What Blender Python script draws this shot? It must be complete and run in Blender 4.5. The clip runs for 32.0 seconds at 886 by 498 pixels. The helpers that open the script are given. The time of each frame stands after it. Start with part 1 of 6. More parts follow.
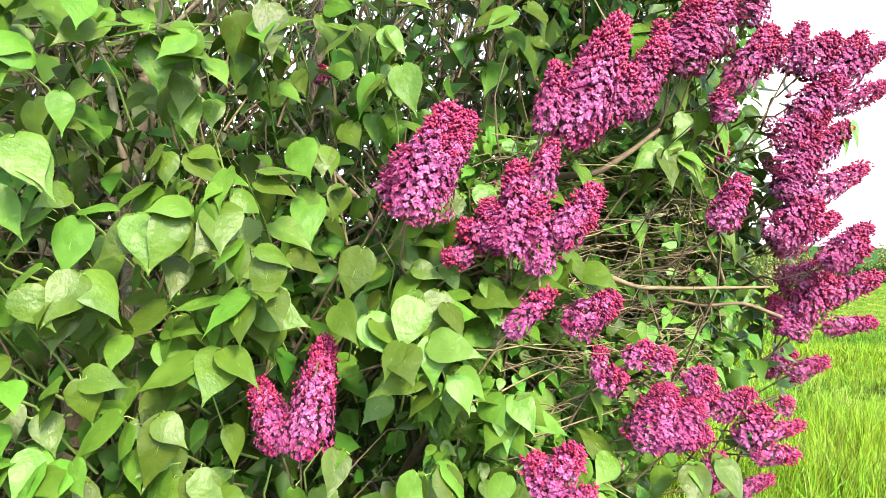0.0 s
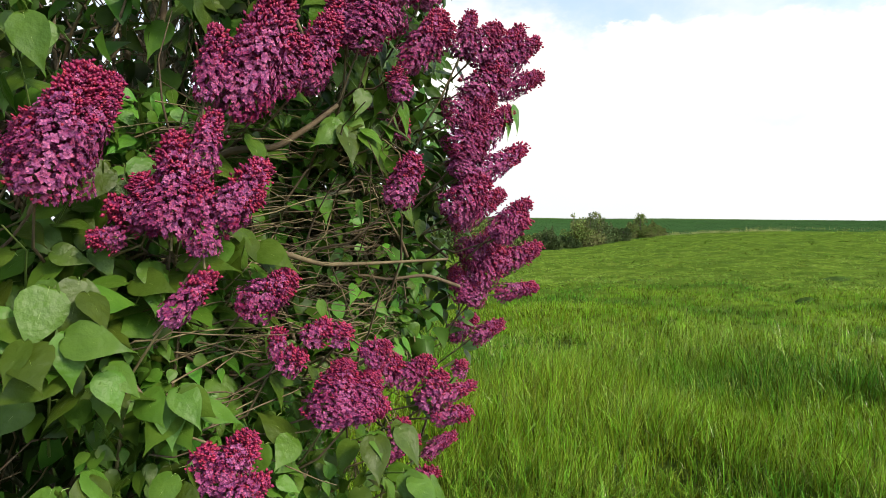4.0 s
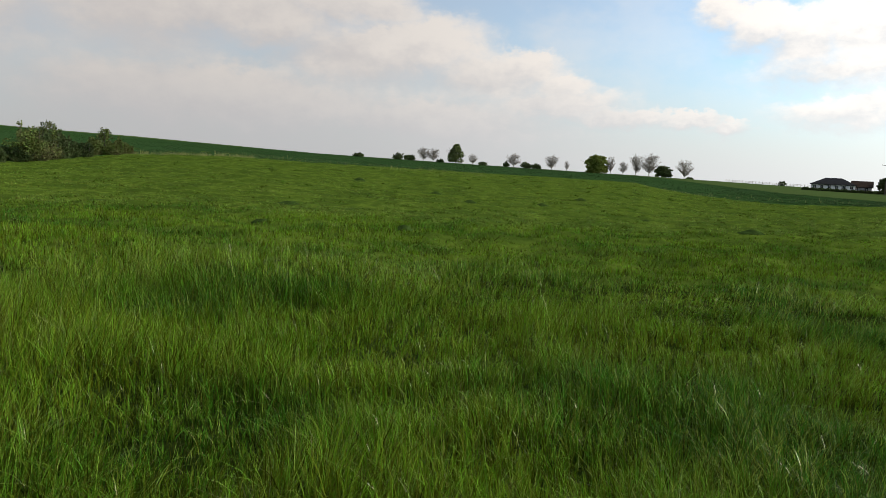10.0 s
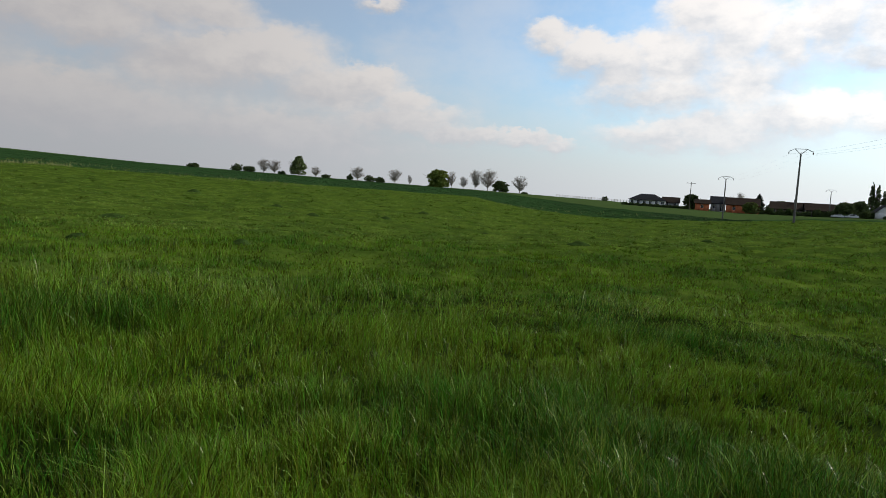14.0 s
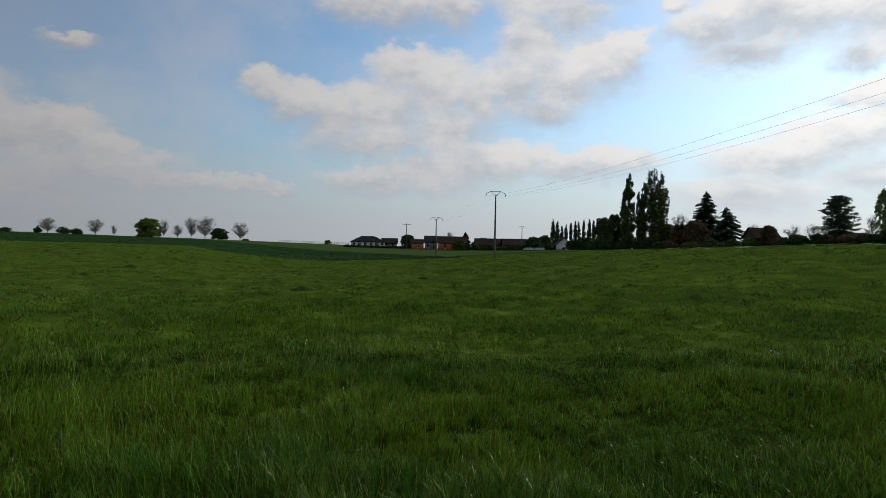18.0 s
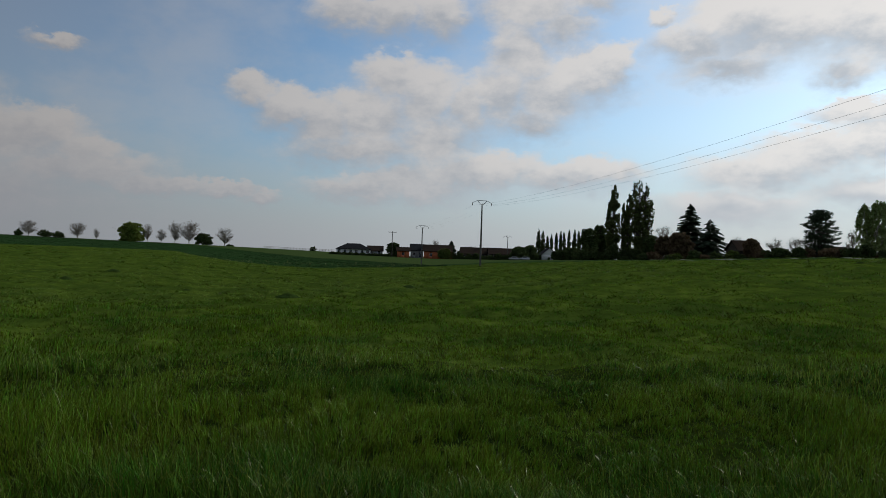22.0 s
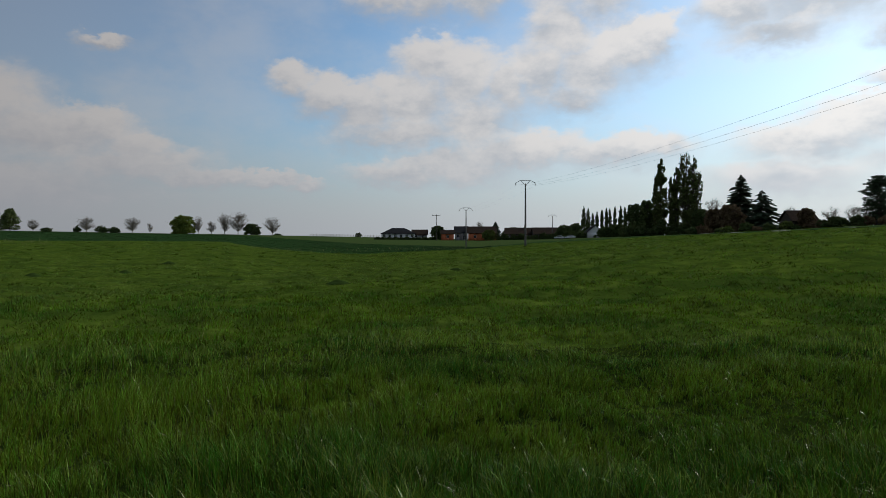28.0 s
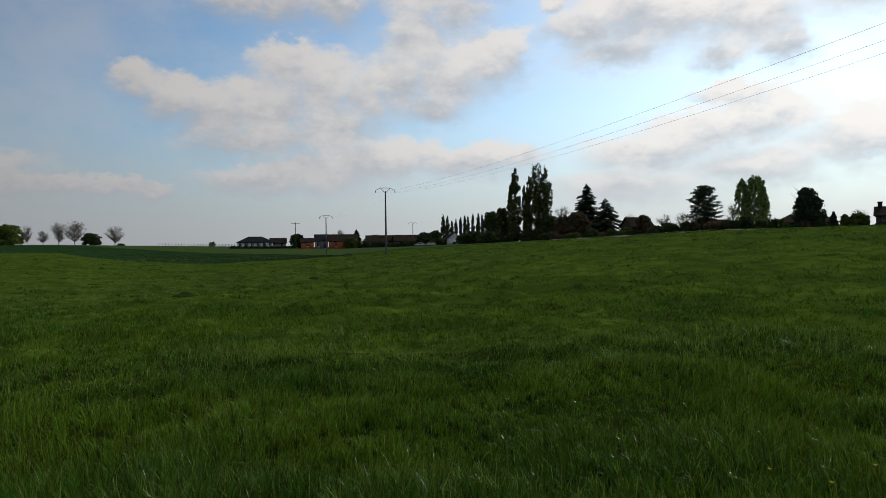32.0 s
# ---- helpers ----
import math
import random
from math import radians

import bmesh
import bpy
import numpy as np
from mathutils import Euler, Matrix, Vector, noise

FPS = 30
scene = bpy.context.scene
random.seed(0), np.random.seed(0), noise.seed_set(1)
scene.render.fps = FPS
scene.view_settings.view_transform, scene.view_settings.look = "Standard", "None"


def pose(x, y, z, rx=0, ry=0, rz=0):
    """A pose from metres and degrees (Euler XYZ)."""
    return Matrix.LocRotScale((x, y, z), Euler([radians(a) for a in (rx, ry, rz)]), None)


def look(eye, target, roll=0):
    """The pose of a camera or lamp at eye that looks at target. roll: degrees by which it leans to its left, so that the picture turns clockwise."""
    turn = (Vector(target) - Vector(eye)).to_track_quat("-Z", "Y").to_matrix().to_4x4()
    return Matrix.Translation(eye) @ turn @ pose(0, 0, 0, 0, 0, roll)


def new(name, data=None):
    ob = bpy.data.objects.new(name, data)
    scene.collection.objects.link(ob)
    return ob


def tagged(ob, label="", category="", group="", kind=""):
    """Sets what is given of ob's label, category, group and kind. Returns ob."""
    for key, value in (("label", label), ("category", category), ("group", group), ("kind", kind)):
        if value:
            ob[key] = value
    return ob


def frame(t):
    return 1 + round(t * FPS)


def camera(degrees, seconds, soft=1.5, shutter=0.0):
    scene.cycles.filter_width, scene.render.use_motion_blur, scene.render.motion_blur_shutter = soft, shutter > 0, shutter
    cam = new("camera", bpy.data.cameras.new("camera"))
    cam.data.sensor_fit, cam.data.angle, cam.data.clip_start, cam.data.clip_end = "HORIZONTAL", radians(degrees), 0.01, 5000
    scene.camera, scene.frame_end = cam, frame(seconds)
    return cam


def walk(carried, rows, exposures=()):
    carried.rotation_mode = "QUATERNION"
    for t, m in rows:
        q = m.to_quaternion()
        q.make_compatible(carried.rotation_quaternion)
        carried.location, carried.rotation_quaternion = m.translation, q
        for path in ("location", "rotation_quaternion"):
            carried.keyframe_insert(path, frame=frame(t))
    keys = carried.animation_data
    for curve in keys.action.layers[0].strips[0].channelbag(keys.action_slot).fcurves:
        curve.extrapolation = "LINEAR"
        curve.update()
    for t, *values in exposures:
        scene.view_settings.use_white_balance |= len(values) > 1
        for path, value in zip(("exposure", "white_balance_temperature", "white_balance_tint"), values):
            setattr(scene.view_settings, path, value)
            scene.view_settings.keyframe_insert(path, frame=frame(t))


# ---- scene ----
cam = camera(66.2, 32.0, soft=0.85)
ROWS = [
    (0.0, -0.013, -0.006, 1.5, -4.02, 1.34, -0.3),
    (0.5, -0.005, -0.011, 1.499, -6.87, 0.06, 0.4),
    (1.0, 0.034, -0.0, 1.507, -9.9, 0.29, 0.08),
    (1.5, 0.039, 0.002, 1.502, -13.75, 0.6, 0.41),
    (2.0, 0.043, 0.005, 1.503, -13.8, 0.46, 0.43),
    (2.5, 0.052, 0.009, 1.505, -14.71, 0.34, 0.95),
    (4.5, 0.12, 0.004, 1.506, -31.76, -1.58, 0.98),
    (5.0, 0.149, 0.004, 1.505, -37.91, -2.22, 0.79),
    (5.5, 0.169, 0.002, 1.503, -43.38, -2.94, -0.13),
    (6.0, 0.176, -0.016, 1.5, -48.48, -3.88, -0.29),
    (6.5, 0.191, -0.035, 1.499, -51.76, -4.08, 0.37),
    (7.0, 0.187, -0.039, 1.498, -55.48, -4.91, 0.23),
    (7.5, 0.195, -0.061, 1.492, -58.44, -5.3, -0.04),
    (8.0, 0.208, -0.067, 1.485, -61.51, -6.28, -1.22),
    (8.5, 0.225, -0.068, 1.48, -63.99, -7.18, -1.63),
    (9.0, 0.231, -0.074, 1.481, -66.93, -6.76, -2.99),
    (9.5, 0.235, -0.081, 1.48, -68.12, -7.42, -3.02),
    (10.0, 0.239, -0.077, 1.475, -68.36, -6.86, -2.83),
    (10.5, 0.277, -0.071, 1.483, -69.92, -5.67, -3.23),
    (11.0, 0.308, -0.063, 1.474, -70.95, -5.41, -3.59),
    (11.5, 0.318, -0.067, 1.472, -71.39, -4.85, -3.45),
    (12.0, 0.316, -0.067, 1.47, -75.85, -5.74, -2.88),
    (12.5, 0.307, -0.059, 1.475, -75.01, -4.99, -5.04),
    (13.0, 0.31, -0.074, 1.472, -76.59, -4.77, -4.41),
    (13.5, 0.308, -0.097, 1.475, -79.29, -4.81, -3.65),
    (15.5, 0.323, -0.131, 1.476, -87.83, -3.58, -3.69),
    (16.0, 0.329, -0.156, 1.487, -91.79, -1.7, -2.77),
    (16.5, 0.336, -0.174, 1.489, -96.28, -0.33, -1.83),
    (17.0, 0.348, -0.193, 1.49, -100.92, -0.42, -0.74),
    (17.5, 0.356, -0.204, 1.49, -103.8, -0.84, -0.6),
    (18.0, 0.359, -0.208, 1.491, -104.42, -0.34, -1.18),
    (18.5, 0.364, -0.22, 1.494, -106.27, -0.2, -1.21),
    (19.0, 0.362, -0.223, 1.497, -107.42, 0.64, -1.19),
    (19.5, 0.364, -0.228, 1.5, -109.6, 1.13, -2.11),
    (20.0, 0.368, -0.227, 1.495, -109.5, -0.04, -0.94),
    (20.5, 0.371, -0.221, 1.498, -108.22, 0.33, -0.0),
    (21.0, 0.373, -0.225, 1.501, -107.3, -0.23, 0.09),
    (21.5, 0.375, -0.217, 1.494, -106.47, -0.93, -0.25),
    (22.0, 0.362, -0.179, 1.513, -105.63, 0.4, -1.95),
    (22.5, 0.334, -0.127, 1.519, -104.62, 1.03, -0.79),
    (23.0, 0.304, -0.116, 1.527, -104.95, 0.66, 0.13),
    (23.5, 0.29, -0.12, 1.53, -109.14, 1.26, -0.44),
    (24.0, 0.287, -0.113, 1.528, -109.43, 0.56, 0.12),
    (24.5, 0.295, -0.115, 1.532, -110.16, -0.01, -0.72),
    (25.0, 0.294, -0.104, 1.533, -109.8, 0.36, -0.35),
    (25.5, 0.294, -0.088, 1.532, -108.05, -0.43, -0.31),
    (27.5, 0.293, -0.049, 1.531, -102.97, -1.1, -0.63),
    (28.0, 0.292, -0.064, 1.528, -101.91, -1.16, 0.11),
    (28.5, 0.311, -0.079, 1.523, -102.99, -1.1, 0.07),
    (29.0, 0.332, -0.104, 1.516, -103.3, -1.78, 0.54),
    (29.5, 0.35, -0.119, 1.515, -103.8, -1.95, -0.43),
    (30.0, 0.36, -0.14, 1.518, -105.59, -1.42, -0.02),
    (30.5, 0.363, -0.162, 1.518, -107.95, -1.01, -0.18),
    (31.0, 0.364, -0.186, 1.519, -110.32, -0.98, 0.4),
    (31.5, 0.364, -0.211, 1.519, -112.16, -0.4, 0.65),
    (32.0, 0.37, -0.243, 1.518, -113.55, -0.6, 0.69),
]

EXPOSURES = [
    # seconds, stops, kelvin, tint
    (0.0, 2.75, 6900, 9), (1.0, 2.48, 6900, 9), (1.5, 2.28, 6900, 9), (2.0, 1.78, 6900, 9), (2.5, 1.62, 6900, 9),
    (4.5, 0.95, 7000, 8), (5.0, 0.78, 7000, 8), (6.0, 0.4, 7000, 10), (7.0, 0.32, 7000, 10), (9.0, 0.16, 7050, 10),
    (11.0, 0.1, 6900, 10), (13.5, -0.12, 6700, 10), (16.0, -0.48, 6550, 10), (17.0, -0.66, 6500, 10), (18.0, -0.8, 6500, 10), (19.5, -1.0, 6500, 10), (21.5, -1.08, 6500, 10), (23.0, -0.97, 6500, 10), (24.0, -1.12, 6500, 10), (25.0, -1.11, 6500, 10), (28.0, -0.85, 6500, 10), (30.0, -0.72, 6600, 10), (32.0, -0.86, 6600, 10),
]
SKY_GAIN = 0.142
CLOUD_LIT_FAR, CLOUD_LIT_SUN = (0.78, 0.75, 0.745), (1.02, 0.99, 0.96)
CLOUD_GREY_FAR, CLOUD_GREY_SUN = (0.645, 0.63, 0.655), (0.54, 0.60, 0.67)
HAZE_FAR, HAZE_SUN = (0.57, 0.595, 0.655), (0.67, 0.72, 0.77)
WIRE_SAG = 1.5
# flower heads of the lilac, branch by branch: foot, tip and breadth in metres
PANICLES = {
    "low_left": [
        (-0.192, 1.095, 1.204, -0.229, 1.093, 1.318, 0.058),
        (-0.159, 1.087, 1.199, -0.120, 1.066, 1.383, 0.073),
    ],
    "centre_left": [
        (0.003, 1.065, 1.569, 0.074, 1.035, 1.744, 0.098),
        (0.036, 1.077, 1.609, 0.104, 1.049, 1.736, 0.065),
        (-0.023, 1.091, 1.601, 0.012, 1.072, 1.686, 0.061),
    ],
    "centre": [
        (0.175, 1.085, 1.514, 0.183, 1.071, 1.665, 0.072),
        (0.149, 1.091, 1.541, 0.092, 1.094, 1.563, 0.045),
        (0.114, 1.100, 1.514, 0.066, 1.101, 1.514, 0.034),
        (0.210, 1.075, 1.603, 0.237, 1.058, 1.695, 0.045),
        (0.218, 1.074, 1.486, 0.213, 1.064, 1.611, 0.056),
        (0.245, 1.067, 1.531, 0.304, 1.042, 1.626, 0.059),
        (0.241, 1.068, 1.558, 0.299, 1.043, 1.573, 0.045),
        (0.166, 1.087, 1.523, 0.131, 1.084, 1.603, 0.063),
        (0.159, 1.028, 1.394, 0.219, 1.002, 1.460, 0.036),
        (0.287, 1.161, 1.386, 0.367, 1.131, 1.450, 0.065),
    ],
    "upper": [
        (0.269, 1.112, 1.701, 0.354, 1.079, 1.908, 0.089),
        (0.227, 1.091, 1.719, 0.247, 1.075, 1.828, 0.041),
        (0.269, 1.111, 1.734, 0.308, 1.090, 1.843, 0.066),
        (0.388, 1.164, 1.765, 0.449, 1.138, 1.892, 0.075),
        (0.341, 1.145, 1.749, 0.386, 1.123, 1.844, 0.069),
        (0.515, 1.215, 1.856, 0.543, 1.196, 1.992, 0.097),
        (0.558, 1.234, 1.897, 0.597, 1.213, 2.046, 0.093),
        (0.491, 1.210, 1.864, 0.472, 1.204, 1.946, 0.053),
        (0.618, 1.252, 1.777, 0.603, 1.244, 1.836, 0.043),
        (0.628, 1.259, 1.841, 0.701, 1.230, 1.956, 0.062),
        (0.671, 1.269, 1.880, 0.727, 1.244, 1.940, 0.063),
        (0.665, 1.269, 1.972, 0.695, 1.251, 2.059, 0.069),
    ],
    "side": [
        (0.572, 1.193, 1.566, 0.611, 1.172, 1.662, 0.060),
        (0.789, 1.332, 1.898, 0.814, 1.315, 1.992, 0.049),
        (0.812, 1.327, 1.892, 0.875, 1.300, 1.971, 0.068),
        (0.854, 1.317, 1.867, 0.925, 1.288, 1.967, 0.059),
        (0.883, 1.309, 1.873, 0.961, 1.279, 1.942, 0.044),
        (0.871, 1.313, 1.824, 0.968, 1.278, 1.864, 0.051),
        (0.806, 1.329, 1.800, 0.884, 1.299, 1.888, 0.090),
        (0.764, 1.340, 1.751, 0.860, 1.305, 1.816, 0.086),
        (0.781, 1.336, 1.672, 0.842, 1.310, 1.773, 0.093),
        (0.823, 1.325, 1.708, 0.897, 1.296, 1.789, 0.061),
        (0.811, 1.329, 1.629, 0.928, 1.290, 1.702, 0.054),
        (0.781, 1.336, 1.635, 0.824, 1.315, 1.719, 0.073),
        (0.757, 1.343, 1.550, 0.841, 1.311, 1.640, 0.081),
    ],
    "side_low": [
        (0.778, 1.369, 1.532, 0.893, 1.330, 1.605, 0.062),
        (0.868, 1.347, 1.506, 0.953, 1.315, 1.584, 0.055),
        (0.880, 1.344, 1.500, 0.950, 1.316, 1.544, 0.045),
        (0.856, 1.474, 1.447, 0.948, 1.441, 1.503, 0.089),
        (0.881, 1.468, 1.393, 0.968, 1.436, 1.466, 0.081),
        (0.927, 1.457, 1.426, 1.048, 1.416, 1.479, 0.059),
        (0.940, 1.454, 1.363, 1.040, 1.419, 1.379, 0.040),
        (0.875, 1.470, 1.339, 0.909, 1.451, 1.413, 0.062),
        (0.868, 1.472, 1.352, 0.837, 1.468, 1.434, 0.059),
        (0.908, 1.648, 1.231, 0.976, 1.621, 1.292, 0.051),
        (0.966, 1.634, 1.228, 1.050, 1.603, 1.270, 0.048),
    ],
    "lower": [
        (0.392, 1.156, 1.329, 0.426, 1.137, 1.364, 0.040),
        (0.441, 1.145, 1.321, 0.455, 1.130, 1.356, 0.036),
        (0.348, 1.167, 1.289, 0.384, 1.148, 1.313, 0.042),
        (0.344, 1.169, 1.304, 0.344, 1.158, 1.355, 0.030),
        (0.421, 1.151, 1.184, 0.456, 1.131, 1.295, 0.084),
        (0.469, 1.139, 1.193, 0.500, 1.120, 1.275, 0.066),
        (0.430, 1.148, 1.209, 0.521, 1.115, 1.213, 0.055),
        (0.489, 1.133, 1.293, 0.524, 1.114, 1.322, 0.046),
        (0.574, 1.319, 1.211, 0.619, 1.297, 1.259, 0.051),
        (0.614, 1.309, 1.205, 0.685, 1.281, 1.253, 0.047),
        (0.670, 1.296, 1.152, 0.707, 1.275, 1.224, 0.054),
        (0.693, 1.290, 1.164, 0.770, 1.260, 1.196, 0.035),
        (0.687, 1.292, 1.129, 0.763, 1.262, 1.139, 0.037),
    ],
    "lowest": [
        (0.748, 1.296, 1.212, 0.763, 1.282, 1.241, 0.031),
        (0.575, 1.340, 1.048, 0.663, 1.308, 1.088, 0.043),
        (0.746, 1.484, 0.988, 0.822, 1.455, 1.033, 0.037),
        (0.602, 1.313, 1.100, 0.633, 1.295, 1.130, 0.033),
        (0.659, 1.403, 0.959, 0.735, 1.374, 0.983, 0.040),
        (0.220, 1.098, 1.111, 0.282, 1.071, 1.209, 0.071),
        (0.229, 1.044, 1.124, 0.292, 1.018, 1.153, 0.040),
        (0.211, 1.099, 1.148, 0.219, 1.087, 1.192, 0.046),
        (-0.164, 1.391, 1.873, -0.174, 1.383, 1.900, 0.039),
        (0.653, 1.500, 1.781, 0.669, 1.486, 1.813, 0.048),
        (0.664, 1.395, 1.726, 0.674, 1.382, 1.768, 0.045),
    ],
}

walk(cam, [(t, pose(x, y, z, 90 + pitch, roll, yaw)) for t, x, y, z, yaw, pitch, roll in ROWS], EXPOSURES)

# ---- world and sun ----
SUN_AZ, SUN_EL = 156.0, 34.0          # compass bearing from +y, clockwise
sun = new("sun", bpy.data.lights.new("sun", "SUN"))
sun.data.energy, sun.data.angle, sun.data.color = 2.1, radians(10), (1.0, 0.90, 0.76)
to_sun = Vector((math.sin(radians(SUN_AZ)) * math.cos(radians(SUN_EL)), math.cos(radians(SUN_AZ)) * math.cos(radians(SUN_EL)), math.sin(radians(SUN_EL))))
sun.matrix_world = look(to_sun * 50, (0, 0, 0))

world = bpy.data.worlds.new("world")
scene.world = world
world.use_nodes = True
WT = world.node_tree
WT.nodes.clear()


def wire(a, b):
    WT.links.new(a, b)


def wmath(op, a, b=None, c=None, clamp=False):
    n = WT.nodes.new("ShaderNodeMath")
    n.operation, n.use_clamp = op, clamp
    for i, v in enumerate((a, b, c)):
        if v is None:
            continue
        if isinstance(v, (int, float)):
            n.inputs[i].default_value = v
        else:
            wire(v, n.inputs[i])
    return n.outputs[0]


def wvec(op, a, b=None):
    n = WT.nodes.new("ShaderNodeVectorMath")
    n.operation = op
    for i, v in enumerate((a, b)):
        if v is None:
            continue
        if isinstance(v, tuple):
            n.inputs[i].default_value = v
        else:
            wire(v, n.inputs[i])
    return n


def wmix(fac, a, b, blend="MIX"):
    n = WT.nodes.new("ShaderNodeMix")
    n.data_type, n.blend_type = "RGBA", blend
    for sock, v in ((n.inputs[0], fac), (n.inputs[6], a), (n.inputs[7], b)):
        if isinstance(v, (int, float)):
            sock.default_value = v
        elif isinstance(v, tuple):
            sock.default_value = (*v, 1)
        else:
            wire(v, sock)
    return n.outputs[2]


def wnoise(vec, scale, detail=6, rough=0.55):
    n = WT.nodes.new("ShaderNodeTexNoise")
    n.inputs["Scale"].default_value, n.inputs["Detail"].default_value, n.inputs["Roughness"].default_value = scale, detail, rough
    wire(vec, n.inputs["Vector"])
    return n


def wramp(val, a, b, lo=0.0, hi=1.0):
    n = WT.nodes.new("ShaderNodeMapRange")
    n.interpolation_type = "SMOOTHSTEP"
    for i, v in ((1, a), (2, b), (3, lo), (4, hi)):
        n.inputs[i].default_value = v
    wire(val, n.inputs[0])
    return n.outputs[0]


sky = WT.nodes.new("ShaderNodeTexSky")
sky.sky_type, sky.sun_disc = "NISHITA", False
sky.sun_elevation, sky.sun_rotation = radians(SUN_EL), radians(SUN_AZ)
sky.air_density, sky.dust_density, sky.ozone_density = 1.0, 1.2, 1.5
coord = WT.nodes.new("ShaderNodeTexCoord")
direction = wvec("NORMALIZE", coord.outputs["Generated"]).outputs[0]
parts = WT.nodes.new("ShaderNodeSeparateXYZ")
wire(direction, parts.inputs[0])
azim = wmath("MULTIPLY", wmath("ARCTAN2", parts.outputs[0], parts.outputs[1]), 57.2958)
elev = wmath("MULTIPLY", wmath("ARCSINE", parts.outputs[2]), 57.2958)
flat = WT.nodes.new("ShaderNodeCombineXYZ")
wire(azim, flat.inputs[0]), wire(elev, flat.inputs[1])
# ragged outlines: the place is shaken by noise at three sizes
squash = wvec("MULTIPLY", direction, (1.0, 1.0, 1.7)).outputs[0]
place = flat.outputs[0]
for size, detail, reach in ((8.0, 2, (3.0, 1.8, 0.0)), (26.0, 4, (2.6, 2.0, 0.0)), (75.0, 4, (1.0, 0.9, 0.0))):
    shake = wvec("SUBTRACT", wnoise(squash, size, detail).outputs["Color"], (0.5, 0.5, 0.5)).outputs[0]
    place = wvec("ADD", place, wvec("MULTIPLY", shake, reach).outputs[0]).outputs[0]
# clouds: bearing, height, half width, half height, in degrees
CLOUD_HEAP = [(89.6, 12.5, 2.6, 1.7), (91.9, 11.2, 3.6, 2.2), (95.0, 10.3, 4.1, 2.9), (98.9, 11.0, 5.4, 3.2), (100.7, 14.0, 3.6, 2.9), (103.4, 12.5, 4.8, 3.9), (98.5, 8.5, 8.3, 2.1), (104.6, 9.4, 5.8, 3.3), (107.5, 11.7, 3.2, 2.9), (110.3, 12.9, 3.6, 3.9), (111.6, 16.7, 3.7, 4.4), (114.3, 13.4, 5.1, 3.9), (117.3, 14.7, 4.7, 3.4), (119.6, 15.3, 2.2, 2.5), (113.2, 11.1, 4.1, 1.9)]
CLOUD_TOP = [(96.9, 19.1, 4.5, 2.2), (100.4, 18.9, 4.9, 2.6), (104.9, 19.2, 3.9, 2.7), (112.5, 20.0, 6.3, 2.6), (115.4, 18.4, 3.6, 2.4), (117.7, 20.7, 3.5, 2.0), (122.9, 18.9, 1.4, 0.9)]
CLOUD_LOW = [(107.6, 6.9, 10.3, 2.3), (115.6, 6.5, 7.0, 1.8), (102.8, 5.8, 8.2, 2.2), (98.6, 5.0, 6.0, 1.5), (118.4, 7.0, 4.3, 1.5)]
CLOUD_SUN = [(132.0, 17.3, 10.5, 3.6), (128.3, 18.5, 5.4, 2.4), (125.4, 16.8, 4.7, 2.3), (137.6, 16.4, 6.8, 3.7), (127.9, 14.9, 5.5, 1.8), (135.8, 13.9, 3.1, 1.8), (140.1, 14.2, 3.1, 2.3), (147.0, 18.0, 9.2, 4.6)]
CLOUD_SUN_LOW = [(134.4, 8.1, 7.2, 2.6), (138.4, 9.1, 6.1, 3.0), (130.5, 6.8, 7.5, 2.3), (138.1, 5.3, 7.9, 2.8), (128.5, 4.0, 8.2, 2.3), (136.6, 11.0, 4.0, 1.3), (146.0, 7.0, 8.0, 3.4), (160.0, 14.0, 17.2, 9.2)]
CLOUD_PUFF = [(75.6, 14.1, 2.5, 0.8), (74.6, 8.1, 3.4, 2.2), (77.4, 6.9, 3.9, 1.6), (75.2, 5.1, 5.2, 1.9), (87.5, 4.4, 3.6, 0.8), (82.6, 4.4, 5.6, 1.1), (90.7, 3.9, 2.7, 0.8)]
CLOUD_BANK = [(32.3, 9.7, 11.6, 8.0), (44.5, 10.6, 12.0, 6.0), (53.8, 11.5, 8.7, 4.8), (59.3, 12.9, 5.8, 2.7), (65.1, 9.4, 8.4, 3.6), (71.4, 7.4, 8.2, 2.9), (77.2, 5.3, 7.8, 2.3), (49.2, 4.2, 23.6, 4.7), (67.4, 3.4, 17.9, 3.4), (41.7, 15.3, 4.0, 1.8), (54.4, 9.9, 5.8, 2.7), (62.4, 12.7, 4.9, 2.2), (48.0, 11.5, 16.0, 5.0), (61.0, 8.5, 11.0, 4.2), (20.0, 12.0, 22.0, 9.0), (-20.0, 14.0, 25.0, 12.0)]
CLOUDS = CLOUD_HEAP + CLOUD_TOP + CLOUD_LOW + CLOUD_SUN + CLOUD_SUN_LOW + CLOUD_PUFF + CLOUD_BANK
best, top_sum, weight_sum = None, None, None
for ca, ce, ra, re in CLOUDS:
    off = wvec("DIVIDE", wvec("SUBTRACT", place, (float(ca), float(ce), 0.0)).outputs[0], (float(ra), float(re), 1.0)).outputs[0]
    near = wmath("SUBTRACT", 1.0, wvec("LENGTH", off).outputs["Value"])
    w = wmath("MAXIMUM", near, 0.0)
    high = wmath("MULTIPLY", w, wvec("DOT_PRODUCT", off, (0.0, 1.0, 0.0)).outputs["Value"])
    best = near if best is None else wmath("SMOOTH_MAX", best, near, 0.14)
    top_sum = high if top_sum is None else wmath("ADD", top_sum, high)
    weight_sum = w if weight_sum is None else wmath("ADD", weight_sum, w)
